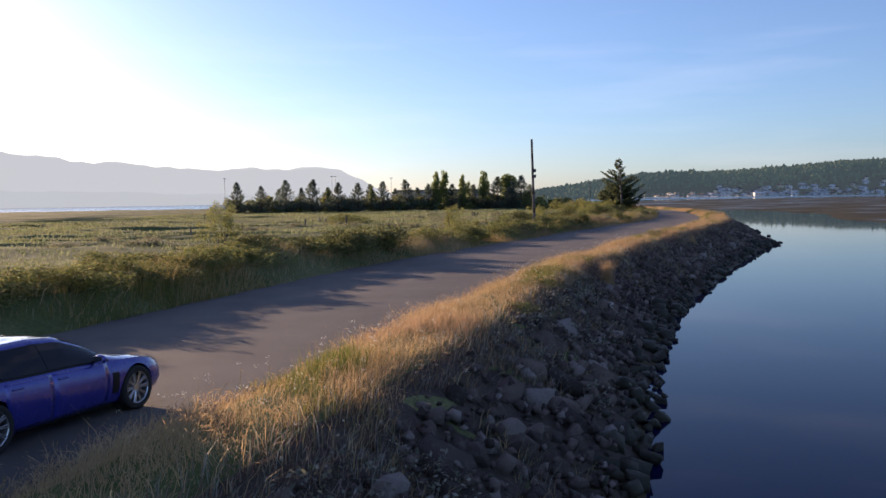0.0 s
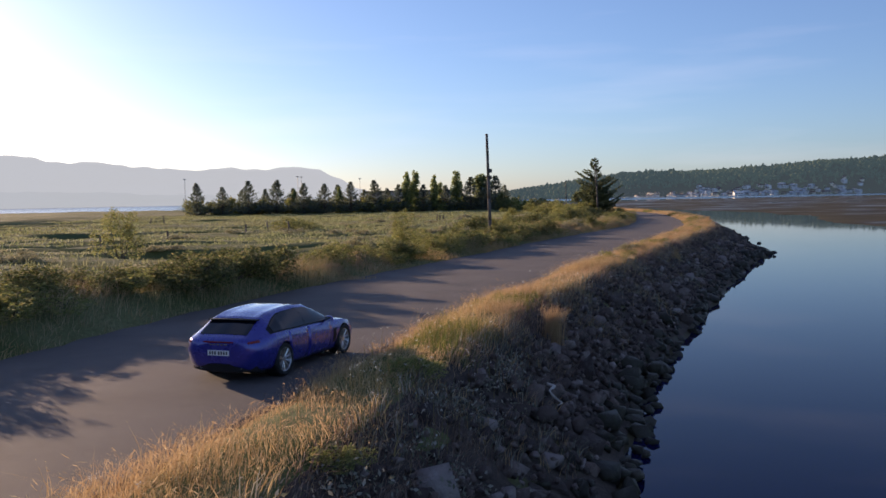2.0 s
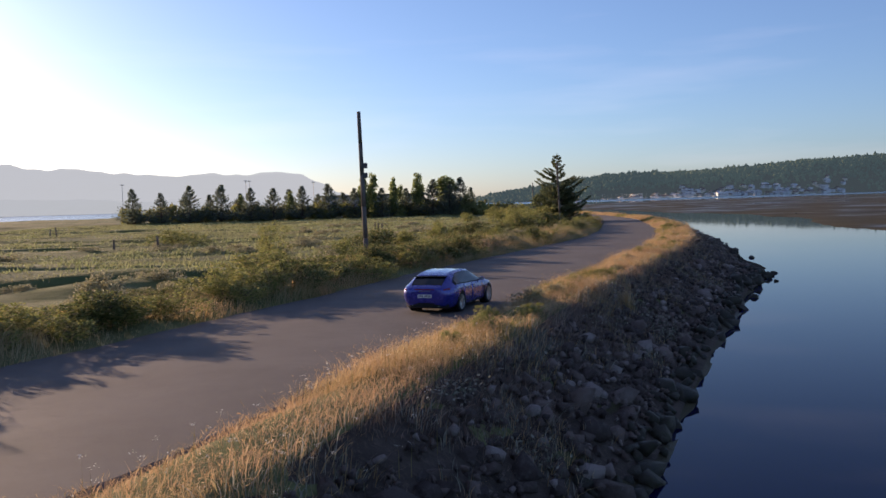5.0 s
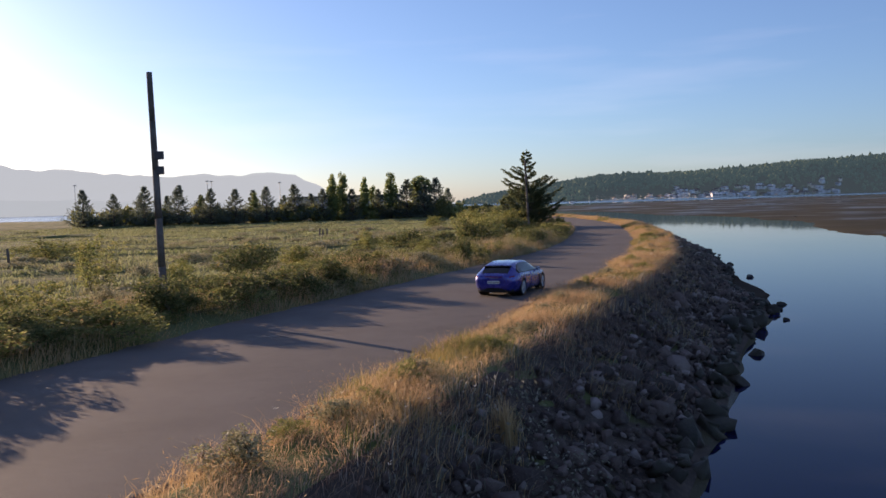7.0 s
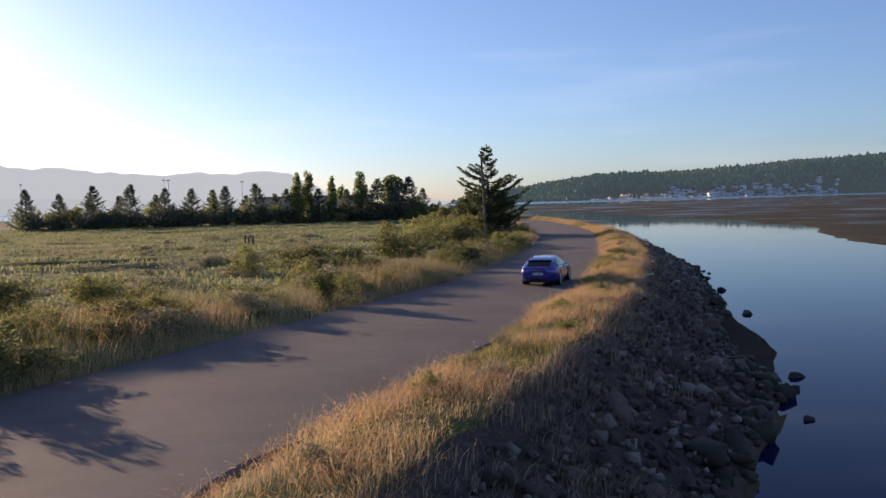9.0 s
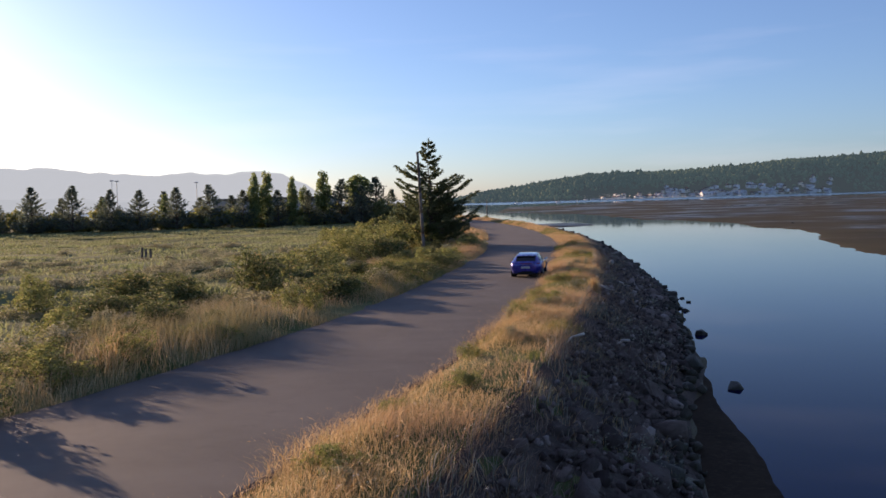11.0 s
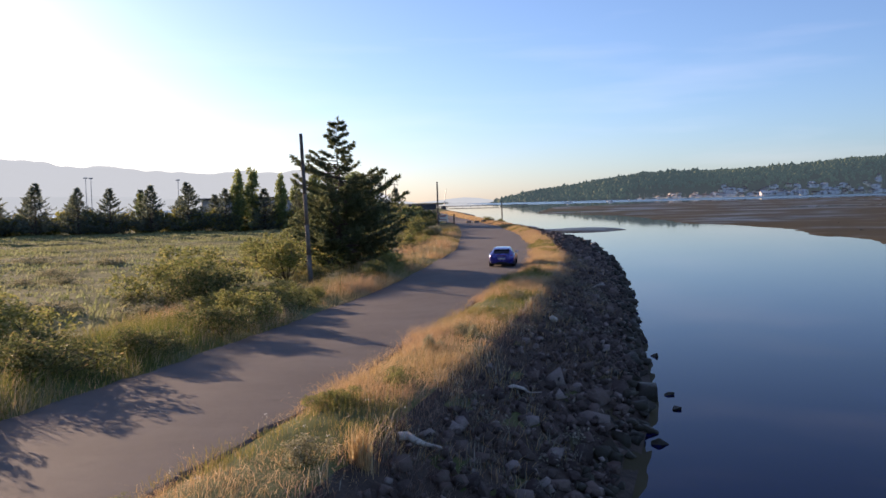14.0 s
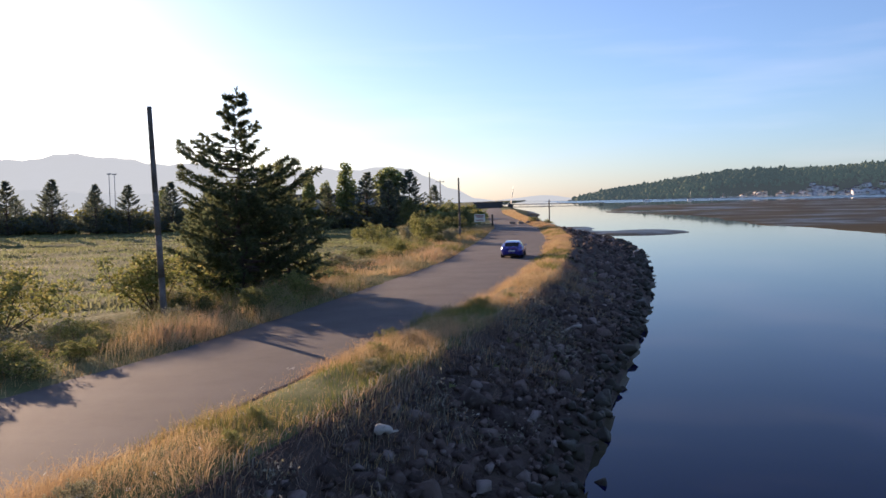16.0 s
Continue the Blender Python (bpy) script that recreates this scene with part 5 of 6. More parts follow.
# single bushes: plan place, height, width
for k, (kind, x, y, h, w) in enumerate([
        ("lanky", -16.8, 85.8, 3.9, 3.8), ("shrub", -11.0, 132.8, 1.9, 6.0), ("lanky", 4.1, 100.1, 3.3, 2.9), ("pale", 9.4, 85.5, 1.3, 1.2), ("shrub", 9.2, 95.5, 1.7, 2.6),
        ("bramble", 10.6, 104.2, 1.9, 3.6), ("shrub", 13.4, 109.5, 1.5, 3.4), ("shrub", 16.0, 127.6, 1.9, 2.7), ("bramble", 19.2, 130.3, 1.5, 4.7), ("bramble", 22.6, 128.0, 1.4, 3.2),
        ("shrub", 20.9, 117.2, 1.4, 2.3), ("shrub", 27.9, 157.1, 2.3, 4.2), ("shrub", 31.5, 168.5, 2.6, 5.0), ("shrub", 26.3, 143.1, 2.1, 4.2), ("shrub", 27.6, 162.6, 2.7, 4.2),
        ("bramble", 20.5, 123.7, 1.2, 3.8), ("pale", 22.2, 113.8, 0.9, 2.2), ("pale", 21.8, 118.9, 0.9, 1.3), ("bramble", 24.6, 133.8, 2.3, 3.8), ("shrub", 28.1, 183.5, 2.9, 4.7),
        ("shrub", 31.8, 191.4, 2.0, 3.4), ("shrub", 36.6, 226.7, 2.8, 4.0), ("shrub", 30.2, 231.0, 2.6, 3.9), ("pale", 33.6, 232.4, 1.9, 2.5), ("bramble", 27.8, 281.9, 4.6, 5.8),
        ("shrub", 26.7, 344.7, 5.0, 5.4), ("pale", 38.9, 227.6, 1.3, 3.1), ("shrub", 25.1, 248.6, 1.5, 3.0), ("shrub", 22.7, 198.6, 1.8, 3.2), ("pale", 29.7, 192.0, 1.5, 2.4), ("bramble", 30.8, 154.4, 1.9, 3.5),
        ("bramble", 35.5, 240, 2.6, 4.5), ("bramble", 33.0, 252, 3.0, 5.0), ("shrub", 37.4, 205, 1.3, 2.4), ("shrub", 50.2, 291, 1.2, 2.0), ("shrub", 47.8, 292, 1.1, 1.8), ("bramble", 36.5, 262, 2.2, 4.0), ("pale", 2.2, 72.0, 1.3, 2.0), ("shrub", 5.0, 88.6, 1.7, 3.5)]):
    plant_bush(kind, *at(x, y), w * S, h * S, k)
# brambles on the low bank of the first stretch, then scattered ones further on
hr = random.Random(4)
for k in range(70):
    y = 2 + 1.4 * k + hr.uniform(-0.3, 0.3)
    if 53.8 < y < 57.6:
        continue
    first = y < 58
    if not first and hr.random() < 0.22:
        continue
    off = hr.uniform(1.6, 3.0) if first else hr.uniform(1.2, 2.6)
    plant_bush(hr.choice(["bramble", "bramble", "shrub", "shrub"]), (float(road_left(y * S)) - off * S), y * S, hr.uniform(2.4, 3.6), hr.uniform(0.7, 1.15) if first else hr.uniform(0.6, 1.3), k)
    if k % 2 == 0:
        plant_bush("bramble" if k % 4 else "shrub", (float(road_left(y * S)) - (off + 2.4) * S), y * S + 0.8, hr.uniform(2.6, 4.0), hr.uniform(0.6, 1.2), k + 3)
for k in range(34):
    y = 98 + 2.25 * k + hr.uniform(-0.8, 0.8)
    off = hr.uniform(0.9, 3.6)
    kind = hr.choice(["bramble", "shrub", "shrub", "pale"])
    tall = 1.0 + 0.6 * math.sin(y * 0.31) + 0.3 * math.sin(y * 0.83)
    plant_bush(kind, (float(road_left(y * S)) - off * S), y * S, hr.uniform(1.4, 2.6), hr.uniform(0.7, 1.1) * (0.45 + 0.5 * tall), k + 5)
    if k % 3 == 0:
        plant_bush(hr.choice(["bramble", "shrub"]), (float(road_left(y * S)) - (off + hr.uniform(2.2, 4.5)) * S), y * S, hr.uniform(2.0, 3.4), hr.uniform(0.6, 1.2), k + 1)
for k in range(16):
    y = 182 + 5.5 * k
    off = hr.uniform(3.0, 9.0)
    plant_bush(hr.choice(["bramble", "shrub", "pale"]), (float(road_left(y * S)) - off * S), y * S, hr.uniform(2.0, 4.0), hr.uniform(0.8, 1.6), k + 2)

for k, (y, off, h) in enumerate([(47.5, 1.7, 2.1), (49.7, 1.6, 2.2), (52.3, 1.6, 2.2), (78.9, 3.4, 2.4), (84, 2.4, 2.4), (87, 2.5, 2.4), (90.3, 2.2, 2.2), (93, 3.0, 2.2), (100, 4.2, 2.0), (119, 5.0, 2.0), (127, 2.6, 2.4), (128.6, 3.6, 2.5), (131, 5.2, 2.6), (135.6, 2.4, 2.4), (150, 2.6, 2.2)]):
    plant_bush("bramble", float(road_left(y * S)) - (off - 0.2) * S, y * S, 3.4, h * (0.55 if y < 60 else 0.50), k)
for k, (x, y) in enumerate([(36.0, 268), (33.5, 276), (30.5, 285), (35.0, 292), (31.0, 300), (27.0, 310), (33.0, 318), (24.0, 325), (29.0, 336), (20.0, 345), (25.0, 360), (33.5, 345), (16.0, 370), (21.0, 392), (29.0, 385)]):
    plant_bush("scrub" if k % 3 else "bramble", *at(x, y), hr.uniform(5.0, 8.0), hr.uniform(2.0, 3.4), k)
# tussocks in the marsh
for k in range(150):
    y = 50 + 150 * hr.random()
    off = 5.5 + 42 * hr.random() ** 1.5
    plant_bush("tussock", float(road_left(y * S)) - off * S, y * S, hr.uniform(1.3, 3.6), hr.uniform(0.35, 0.75), k)
# dark scrub under and between the spruces
for k in range(34):
    x = -66 + 2.95 * k + hr.uniform(-0.8, 0.8)
    plant_bush("scrub", *at(x, 293 + hr.uniform(-2, 4) + x * 0.06), hr.uniform(5.5, 7.5), hr.uniform(3.6, 5.2), k)
# leafy weeds in the verge
for k, (y, f) in enumerate([(66.5, 0.35), (68.2, 0.2), (69.8, 0.5), (72.5, 0.3), (61.0, 0.4), (63.4, 0.7), (90.5, 0.6), (101, 0.3), (118.5, 0.2), (121.0, 0.3), (124.5, 0.15), (131.2, 0.3), (141, 0.5), (33.0, 0.8), (28.0, 1.0)]):
    yy = y * S
    plant_bush("pale" if k % 3 == 0 else "shrub", float(road_right(yy)) + 0.3 + f * float(bank_top(yy) - road_right(yy)), yy, hr.uniform(0.7, 1.2), hr.uniform(0.35, 0.6), k)

for k in range(34):
    yy = (58 + 3.3 * k + hr.uniform(-1.2, 1.2)) * S
    plant_bush(hr.choice(["pale", "shrub", "shrub"]), float(road_right(yy)) + 0.25 + hr.uniform(0.0, 0.75) * float(bank_top(yy) - road_right(yy)), yy, hr.uniform(0.5, 1.0), hr.uniform(0.30, 0.58), k)

# ---- poles, sign, posts ----
def utility_pole(x, y, top, lean=0.0, box_at=None, arm=False, label="weathered grey wooden utility pole without wires"):
    th = new("utility_pole")
    tagged(th, label, "utility pole", "poles along the road")
    z0 = float(ground_z(np.array(x), np.array(y)))
    bm = bmesh.new()
    h = top - z0
    for k in range(5):
        a, b = k / 5, (k + 1) / 5
        rod(bm, (0, 0, -0.5 if k == 0 else h * a), (0, 0, h * b), 0.15 - 0.045 * a, 0.15 - 0.045 * b, 12)
    part("shaft", bm, POLE_WOOD, th, "", True)
    if box_at:
        for dz, s in ((0.0, 0.30), (-0.55, 0.26)):
            bm = bmesh.new()
            box(bm, (s, 0.22, 0.30), (0.18, -0.04, box_at + dz), 0.03)
            part("bracket_box", bm, SHED, th, "dark weathered metal box")
    if arm:
        bm = bmesh.new()
        box(bm, (2.2, 0.12, 0.14), (0, 0, h - 0.4), 0.02)
        part("crossarm", bm, POLE_WOOD, th)
        for k in range(3):
            bm = bmesh.new()
            rod(bm, (-0.95 + 0.95 * k, 0, h - 0.33), (-0.95 + 0.95 * k, 0, h - 0.12), 0.05, 0.04, 8)
            part("insulator", bm, STEEL, th)
    th.matrix_basis = pose(x, y, z0, 0, lean, 0)
    return th


utility_pole(*at(11.34, 85.9), 9.0, -1.2, 5.9, label="weathered grey wooden utility pole with a small metal box")
utility_pole(*at(33.7, 164.2), 9.25, -2.0)
utility_pole(*at(39.3, 238), 7.8, -0.4)
utility_pole(*at(24.7, 330), 11.9, -0.5)
utility_pole(*at(26.3, 336), 10.0, 0.0, None, True, "distant wooden utility pole with a crossarm")
utility_pole(*at(19.3, 345), 9.6, 0.5, None, True, "distant wooden utility pole with a crossarm")
utility_pole(*at(50.6, 292), 4.6, 0.0, label="thin wooden marker post near the bend")


def road_sign():
    th = new("notice_board")
    tagged(th, "weathered white and red notice board on two posts", "notice board")
    bm = bmesh.new()
    box(bm, (1.9, 0.06, 1.35), (0, 0, 1.75), 0.02)
    board = part("board", bm, CREAM, th)
    for z, w in ((2.2, 1.5), (1.95, 1.3), (1.4, 1.4)):
        bm = bmesh.new()
        box(bm, (w, 0.02, 0.16), (0, -0.042, z), 0.004)
        part("writing_bar", bm, RED_PAINT, board, "faded red bar of writing")
    for x in (-0.75, 0.75):
        bm = bmesh.new()
        rod(bm, (x, 0.07, -0.4), (x, 0.07, 2.6), 0.07, 0.06, 8)
        part("post", bm, POLE_WOOD, th)
    x, y = at(39.2, 276)
    th.matrix_basis = pose(x, y, float(ground_z(np.array(x), np.array(y))), 0, 0, 4)
    x, y = at(41.2, 277)
    p = new("post")
    tagged(p, "dark wooden gate post beside the road", "post")
    bm = bmesh.new()
    rod(bm, (0, 0, -0.3), (0, 0, 2.3), 0.16, 0.15, 10)
    part("shaft", bm, BARK, p)
    p.matrix_basis = pose(x, y, float(ground_z(np.array(x), np.array(y))))
    # low barrier blocks across the end of the road
    first = None
    for k in range(5):
        x, y = at(44.0 + 1.5 * k, 291 + 0.4 * k)
        z = float(ground_z(np.array(x), np.array(y)))
        if first is None:
            first = new("concrete_block")
            tagged(first, "low weathered concrete block at the road's end", "block", "blocks at the road's end")
            bm = bmesh.new()
            box(bm, (1.1, 0.6, 0.55), (0, 0, 0.26), 0.06)
            part("block", bm, ROOF_TAN, first)
            first.matrix_basis = pose(x, y, z, 0, 0, 5)
        else:
            copy_thing(first, pose(x, y, z, 0, 0, 20 * k))


road_sign()


def field_posts():
    src = None
    for k, (x, y, h) in enumerate([(-9.8, 122, 1.5), (7.5, 173.1, 1.3), (8.0, 172.6, 1.2), (8.6, 172.1, 1.3), (-17.1, 148.1, 1.5), (-16.2, 147.7, 1.4), (-16.5, 129.9, 1.2), (-24.3, 101.9, 1.3), (-21.5, 113.9, 1.0), (-40, 175, 1.6), (-47, 190, 1.2)]):
        if src is None:
            src = new("fence_post")
            tagged(src, "old grey wooden fence post in the marsh", "post", "old posts in the marsh")
            bm = bmesh.new()
            rod(bm, (0, 0, -0.4), (0, 0, 1.3), 0.13, 0.11, 8)
            part("shaft", bm, POLE_WOOD, src)
            th = src
        else:
            th = copy_thing(src, pose(0, 0, 0))
        px, py = at(x, y)
        th.matrix_basis = pose(px, py, float(ground_z(np.array(px), np.array(py))), 0, (k * 7) % 9 - 4, 0)
        th.scale = (1, 1, h / 1.3)


field_posts()


# ---- grass and flowers ----
def blades(name, X, Y, h, w, rng, material, label, lean=0.35, category="grass", heads=None):
    """Curved blades of grass at the given places, as one mass."""
    n = len(X)
    Z = ground_z(X, Y) - 0.03
    a = rng.uniform(0, 2 * math.pi, n)
    d = np.stack([np.cos(a), np.sin(a)], 1)
    g = rng.uniform(0, 2 * math.pi, n)
    k = np.stack([np.cos(g), np.sin(g)], 1) * (np.abs(rng.normal(0, lean, n)) * h)[:, None]
    sway = 2.6 * mass_noise(X, Y, 1.9, 3.3)             # each clump leans its own way
    k = k + np.stack([np.cos(sway), np.sin(sway)], 1) * (0.42 * lean * h)[:, None]
    P = np.stack([X, Y], 1)
    V = np.zeros((n, 5, 3))
    V[:, 0, :2], V[:, 1, :2] = P - d * w[:, None] / 2, P + d * w[:, None] / 2
    V[:, 2, :2], V[:, 3, :2] = P + k * 0.3 - d * w[:, None] * 0.45, P + k * 0.3 + d * w[:, None] * 0.45
    V[:, 4, :2] = P + k
    V[:, :2, 2] = Z[:, None]
    V[:, 2:4, 2] = (Z + h * 0.6)[:, None]
    V[:, 4, 2] = Z + h
    F = (np.array([(0, 1, 3), (0, 3, 2), (2, 3, 4)])[None] + (np.arange(n) * 5)[:, None, None]).reshape(-1, 3)
    ob = new(name, raw_mesh(name, V.reshape(-1, 3), F, material))
    if heads:                                            # loose seed heads at the tips of some blades
        pick = rng.random(n) < heads
        T, D = V[pick, 4], V[pick, 4] - V[pick, 2]
        D = D / (np.linalg.norm(D, axis=1, keepdims=True) + 1e-9) + rng.normal(0, 0.45, D.shape)
        L = rng.uniform(0.030, 0.075, (len(T), 1))
        side = np.cross(D, rng.normal(0, 1, D.shape))
        side /= np.linalg.norm(side, axis=1, keepdims=True) + 1e-9
        H = np.stack([T - D * L * 0.3, T + D * L * 0.25 + side * L * 0.085, T + D * L, T + D * L * 0.25 - side * L * 0.085], 1).reshape(-1, 3)
        fluff = new("seed_heads", raw_mesh("seed_heads", H, np.arange(len(H)).reshape(-1, 4), SEED_HEAD))
        tagged(fluff, "loose pinkish straw seed heads over dry grass", "grass", kind="stuff")
    return tagged(ob, label, category, kind="stuff")


def verge():
    rng = np.random.default_rng(9)
    n = 330000
    y = np.where(rng.random(n) < 0.82, rng.uniform(5, 190, n), rng.uniform(190, 320, n))
    f = rng.uniform(-0.10, 1.40, n)
    xr, xb = road_right(y), bank_top(y)
    fringe = 0.5 + 0.5 * mass_noise(xr, y, 0.9, 5.0)
    x = xr - 0.18 + (xb - xr + 0.3) * f + rng.normal(0, 0.14, n)
    m1 = mass_noise(x, y, 0.55, 1.0)
    m2 = mass_noise(x, y, 1.6, 7.0)
    keep = (rng.random(n) < 0.72 + 0.42 * m1 + 0.25 * m2) & (f < 0.88 + 0.28 * fringe) & (f > -0.10 + 0.12 * (1 - fringe))
    green = (mass_noise(x, y, 0.33, 11.0) + 0.25 * mass_noise(x, y, 1.4, 2.0) > 0.30) & (rng.random(n) < 0.8)
    h = (0.15 + 0.24 * rng.random(n)) * (0.85 + 0.55 * m1 + 0.35 * m2) * (1.0 - 0.25 * np.abs(f - 0.45)) * np.where(rng.random(n) < 0.05, 1.7, 1.0)
    h = np.clip(h, 0.08, 0.62)
    w = np.where(y > 190, 0.024, 0.0085) * rng.uniform(0.6, 1.3, n)
    d, g = keep & ~green, keep & green
    blades("dry_grass", x[d], y[d], h[d], w[d], rng, DRY, "tall golden dry grass along the road's verge", 0.95, heads=0.75)
    blades("green_grass", x[g], y[g], h[g] * 1.15, w[g] * 1.2, rng, GREEN_GRASS, "green grass and weeds among dry verge grass")
    # far verge beyond the bend
    n = 6000
    y = rng.uniform(320, 520, n)
    x = road_right(y) + rng.uniform(0, 1.2, n) * (bank_top(y) - road_right(y))
    blades("far_dry_grass", x, y, rng.uniform(0.3, 0.6, n), np.full(n, 0.10), rng, DRY, "pale dry grass on the spit beyond the bend")


def left_side():
    rng = np.random.default_rng(12)
    n = 175000
    y = np.where(rng.random(n) < 0.84, rng.uniform(8, 200, n), rng.uniform(200, 310, n))
    u = rng.power(0.72, n) * 8.0
    x = road_left(y) + 0.12 - u
    clump = mass_noise(x, y, 0.42, 3.0) + 0.6 * mass_noise(x, y, 1.3, 8.0)
    keep = rng.random(n) < 0.62 + 0.45 * clump
    dry = mass_noise(x, y, 0.16, 6.0) + 0.35 * rng.normal(0, 1, n) - 0.07 * (u - 3) > -0.45
    h = (0.32 + 0.46 * rng.random(n)) * (0.80 + 0.6 * np.clip(clump, -0.7, 1)) * np.clip(0.5 + u / 1.3, 0, 1.15) * (1 + 0.25 * step(92, 100, y) * step(138, 128, y))
    w = np.where(y > 200, 0.034, 0.015) * rng.uniform(0.6, 1.3, n)
    gold = dry & (fbm(x, y, 0.16, 17.0) > 0.12)
    a, b, c = keep & dry & ~gold, keep & ~dry, keep & gold
    blades("dry_grass", x[a], y[a], h[a], w[a], rng, LEFT_DRY, "rank brown dry grass on the field side of the road", 0.6)
    blades("green_grass", x[b], y[b], h[b], w[b], rng, GREEN_GRASS, "rank green grass on the field side of the road", 0.5)
    blades("golden_grass", x[c], y[c], h[c], w[c], rng, DRY, "patches of golden dry grass on the field side", 0.7, heads=0.4)
    n, per = 26000, 9
    y = 20 + 300 * rng.power(1.2, n)
    u = 6.5 + 125 * rng.power(0.75, n)
    x = road_left(y) - u
    m = mass_noise(x, y, 0.10, 2.0) + 0.7 * mass_noise(x * 0.5, y * 1.6, 0.35, 9.0)
    keep = (rng.random(n) < 0.78 + 0.5 * m) & (np.abs(fbm(x * 0.25, y, 0.045, 14.0, 3) + 0.15) > 0.12)
    x, y, m, u = (np.repeat(v[keep], per) for v in (x, y, m, u))
    n = len(x)
    x, y = x + rng.normal(0, 1.1, n), y + rng.normal(0, 0.42, n)
    h = (0.14 + 0.26 * rng.random(n)) * (0.75 + 0.7 * np.clip(fbm(x * 0.35, y, 0.30, 21.0, 3), -0.7, 1.2))
    blades("marsh_grass", x, y, h, 0.036 + 0.0008 * u + 0.0003 * y, rng, MARSH_GRASS, "low tufted green and straw marsh grass", 0.7)


def tuft(x, y, h, count, seed):
    rng = np.random.default_rng(seed)
    a = rng.uniform(0, 6.28, count)
    r = np.abs(rng.normal(0, 0.16, count))
    ob = blades("grass_tuft", x + r * np.cos(a), y + r * np.sin(a), h * rng.uniform(0.6, 1.1, count), np.full(count, 0.012), rng, DRY, "tall pale tuft of dry grass on the bank", 0.28)


tuft(*at(10.25, 41.3), 1.1, 420, 41)
tuft(*at(21.4, 70.2), 0.8, 260, 42)
tuft(*at(40.6, 127.5), 0.8, 260, 43)


def flowers():
    """White umbels on thin stems, scattered through the verge."""
    rng = np.random.default_rng(15)
    n = 1000
    y = rng.uniform(14, 165, n)
    y = np.where(rng.random(n) < 0.62, rng.uniform(16, 66, n), y)
    f = rng.uniform(0.25, 1.5, n)
    x = road_right(y) + 0.1 + (bank_top(y) - road_right(y)) * f
    keep = mass_noise(x, y, 0.5, 21.0) + rng.normal(0, 0.4, n) > 0.05
    x, y = x[keep], y[keep]
    n = len(x)
    h = rng.uniform(0.40, 0.74, n)
    blades("flower_stems", x, y, h, np.full(n, 0.010), rng, STEM, "thin straw-coloured stems of wild carrot", 0.05, "wildflowers")
    z = ground_z(x, y) - 0.03 + h
    per = 9
    c = np.repeat(np.stack([x, y, z], 1), per, 0) + rng.normal(0, 1, (n * per, 3)) * (0.030, 0.030, 0.016)
    s = rng.uniform(0.008, 0.017, (n * per, 1))
    a = rng.normal(0, 1, (n * per, 3)) * (1, 1, 0.7)
    a /= np.linalg.norm(a, axis=1, keepdims=True)
    b = np.cross(a, (0.1, 0.2, 1.0))
    V = np.stack([c - a * s, c + b * s, c + a * s, c - b * s], 1).reshape(-1, 3)
    ob = new("flower_heads", raw_mesh("flower_heads", V, np.arange(len(V)).reshape(-1, 4), FLOWER))
    tagged(ob, "flat white wild carrot flower heads in the verge", "wildflowers", kind="stuff")


def spur():
    """A trodden spur of pale dry grass through a gap in the hedge."""
    rng = np.random.default_rng(33)
    n = 5000
    u = rng.uniform(0, 1, n)
    x, y = (3.6 - 3.6 * u) * S + rng.normal(0, 0.5, n), (55.4 + 4.0 * u) * S + rng.normal(0, 0.45, n)
    blades("dry_grass", x, y, rng.uniform(0.06, 0.25, n), np.full(n, 0.022), rng, DRY, "short pale dry grass in a gap of the hedge", 0.8)


spur()
verge()
left_side()
flowers()


def driftwood(x, y, length, turn, tilt, r):
    th = new("driftwood")
    tagged(th, "bleached pale driftwood branch lying on the stones", "driftwood", "driftwood on the bank")
    bm = bmesh.new()
    pts = [Vector((length * (k / 5 - 0.5), 0.10 * length * math.sin(2.1 * k), 0.05 * length * math.sin(1.3 * k))) for k in range(6)]
    for k in range(5):
        rod(bm, pts[k], pts[k + 1], r * (1 - k / 6), r * (1 - (k + 1) / 6), 7)
    part("branch", bm, DRIFT, th, "", True)
    th.matrix_basis = pose(x, y, float(ground_z(np.array(x), np.array(y))) + 0.30, 0, tilt, turn)


for k, (x, y, ln, r) in enumerate([(41.5, 129.2, 0.9, 0.10), (43.9, 135.9, 1.2, 0.06), (45.8, 146.8, 1.0, 0.12), (38.9, 116.0, 1.3, 0.05), (49.9, 164.8, 1.4, 0.07), (36.9, 113.2, 1.0, 0.05), (59.0, 228, 2.2, 0.12), (9.6, 36.0, 1.1, 0.05)]):
    driftwood(*at(x, y), ln, 40 * k, 15, r)

# ---- the stone bank ----
def stone_shape(seed, flat=0.75):
    """An angular broken stone, about one metre across."""
    rng = random.Random(seed)
    bm = bmesh.new()
    for k in range(11):
        v = Vector((rng.gauss(0, 1), rng.gauss(0, 1), rng.gauss(0, 1))).normalized() * rng.uniform(0.40, 0.56)
        bm.verts.new((v.x, v.y * rng.uniform(0.75, 1.0), v.z * flat))
    r = bmesh.ops.convex_hull(bm, input=bm.verts)
    bmesh.ops.delete(bm, geom=[v for v in bm.verts if not v.link_faces], context="VERTS")
    return bm


STONE_BMS = [stone_shape(100 + k, 0.62 + 0.05 * (k % 5)) for k in range(14)]
STONE_ARRAYS = []
for b in STONE_BMS:
    bmesh.ops.triangulate(b, faces=b.faces)
    b.verts.index_update()
    STONE_ARRAYS.append((np.array([v.co for v in b.verts]), np.array([[v.index for v in f.verts] for f in b.faces])))
STONE_MESHES = [finish(b, "stone", STONE) for b in STONE_BMS]


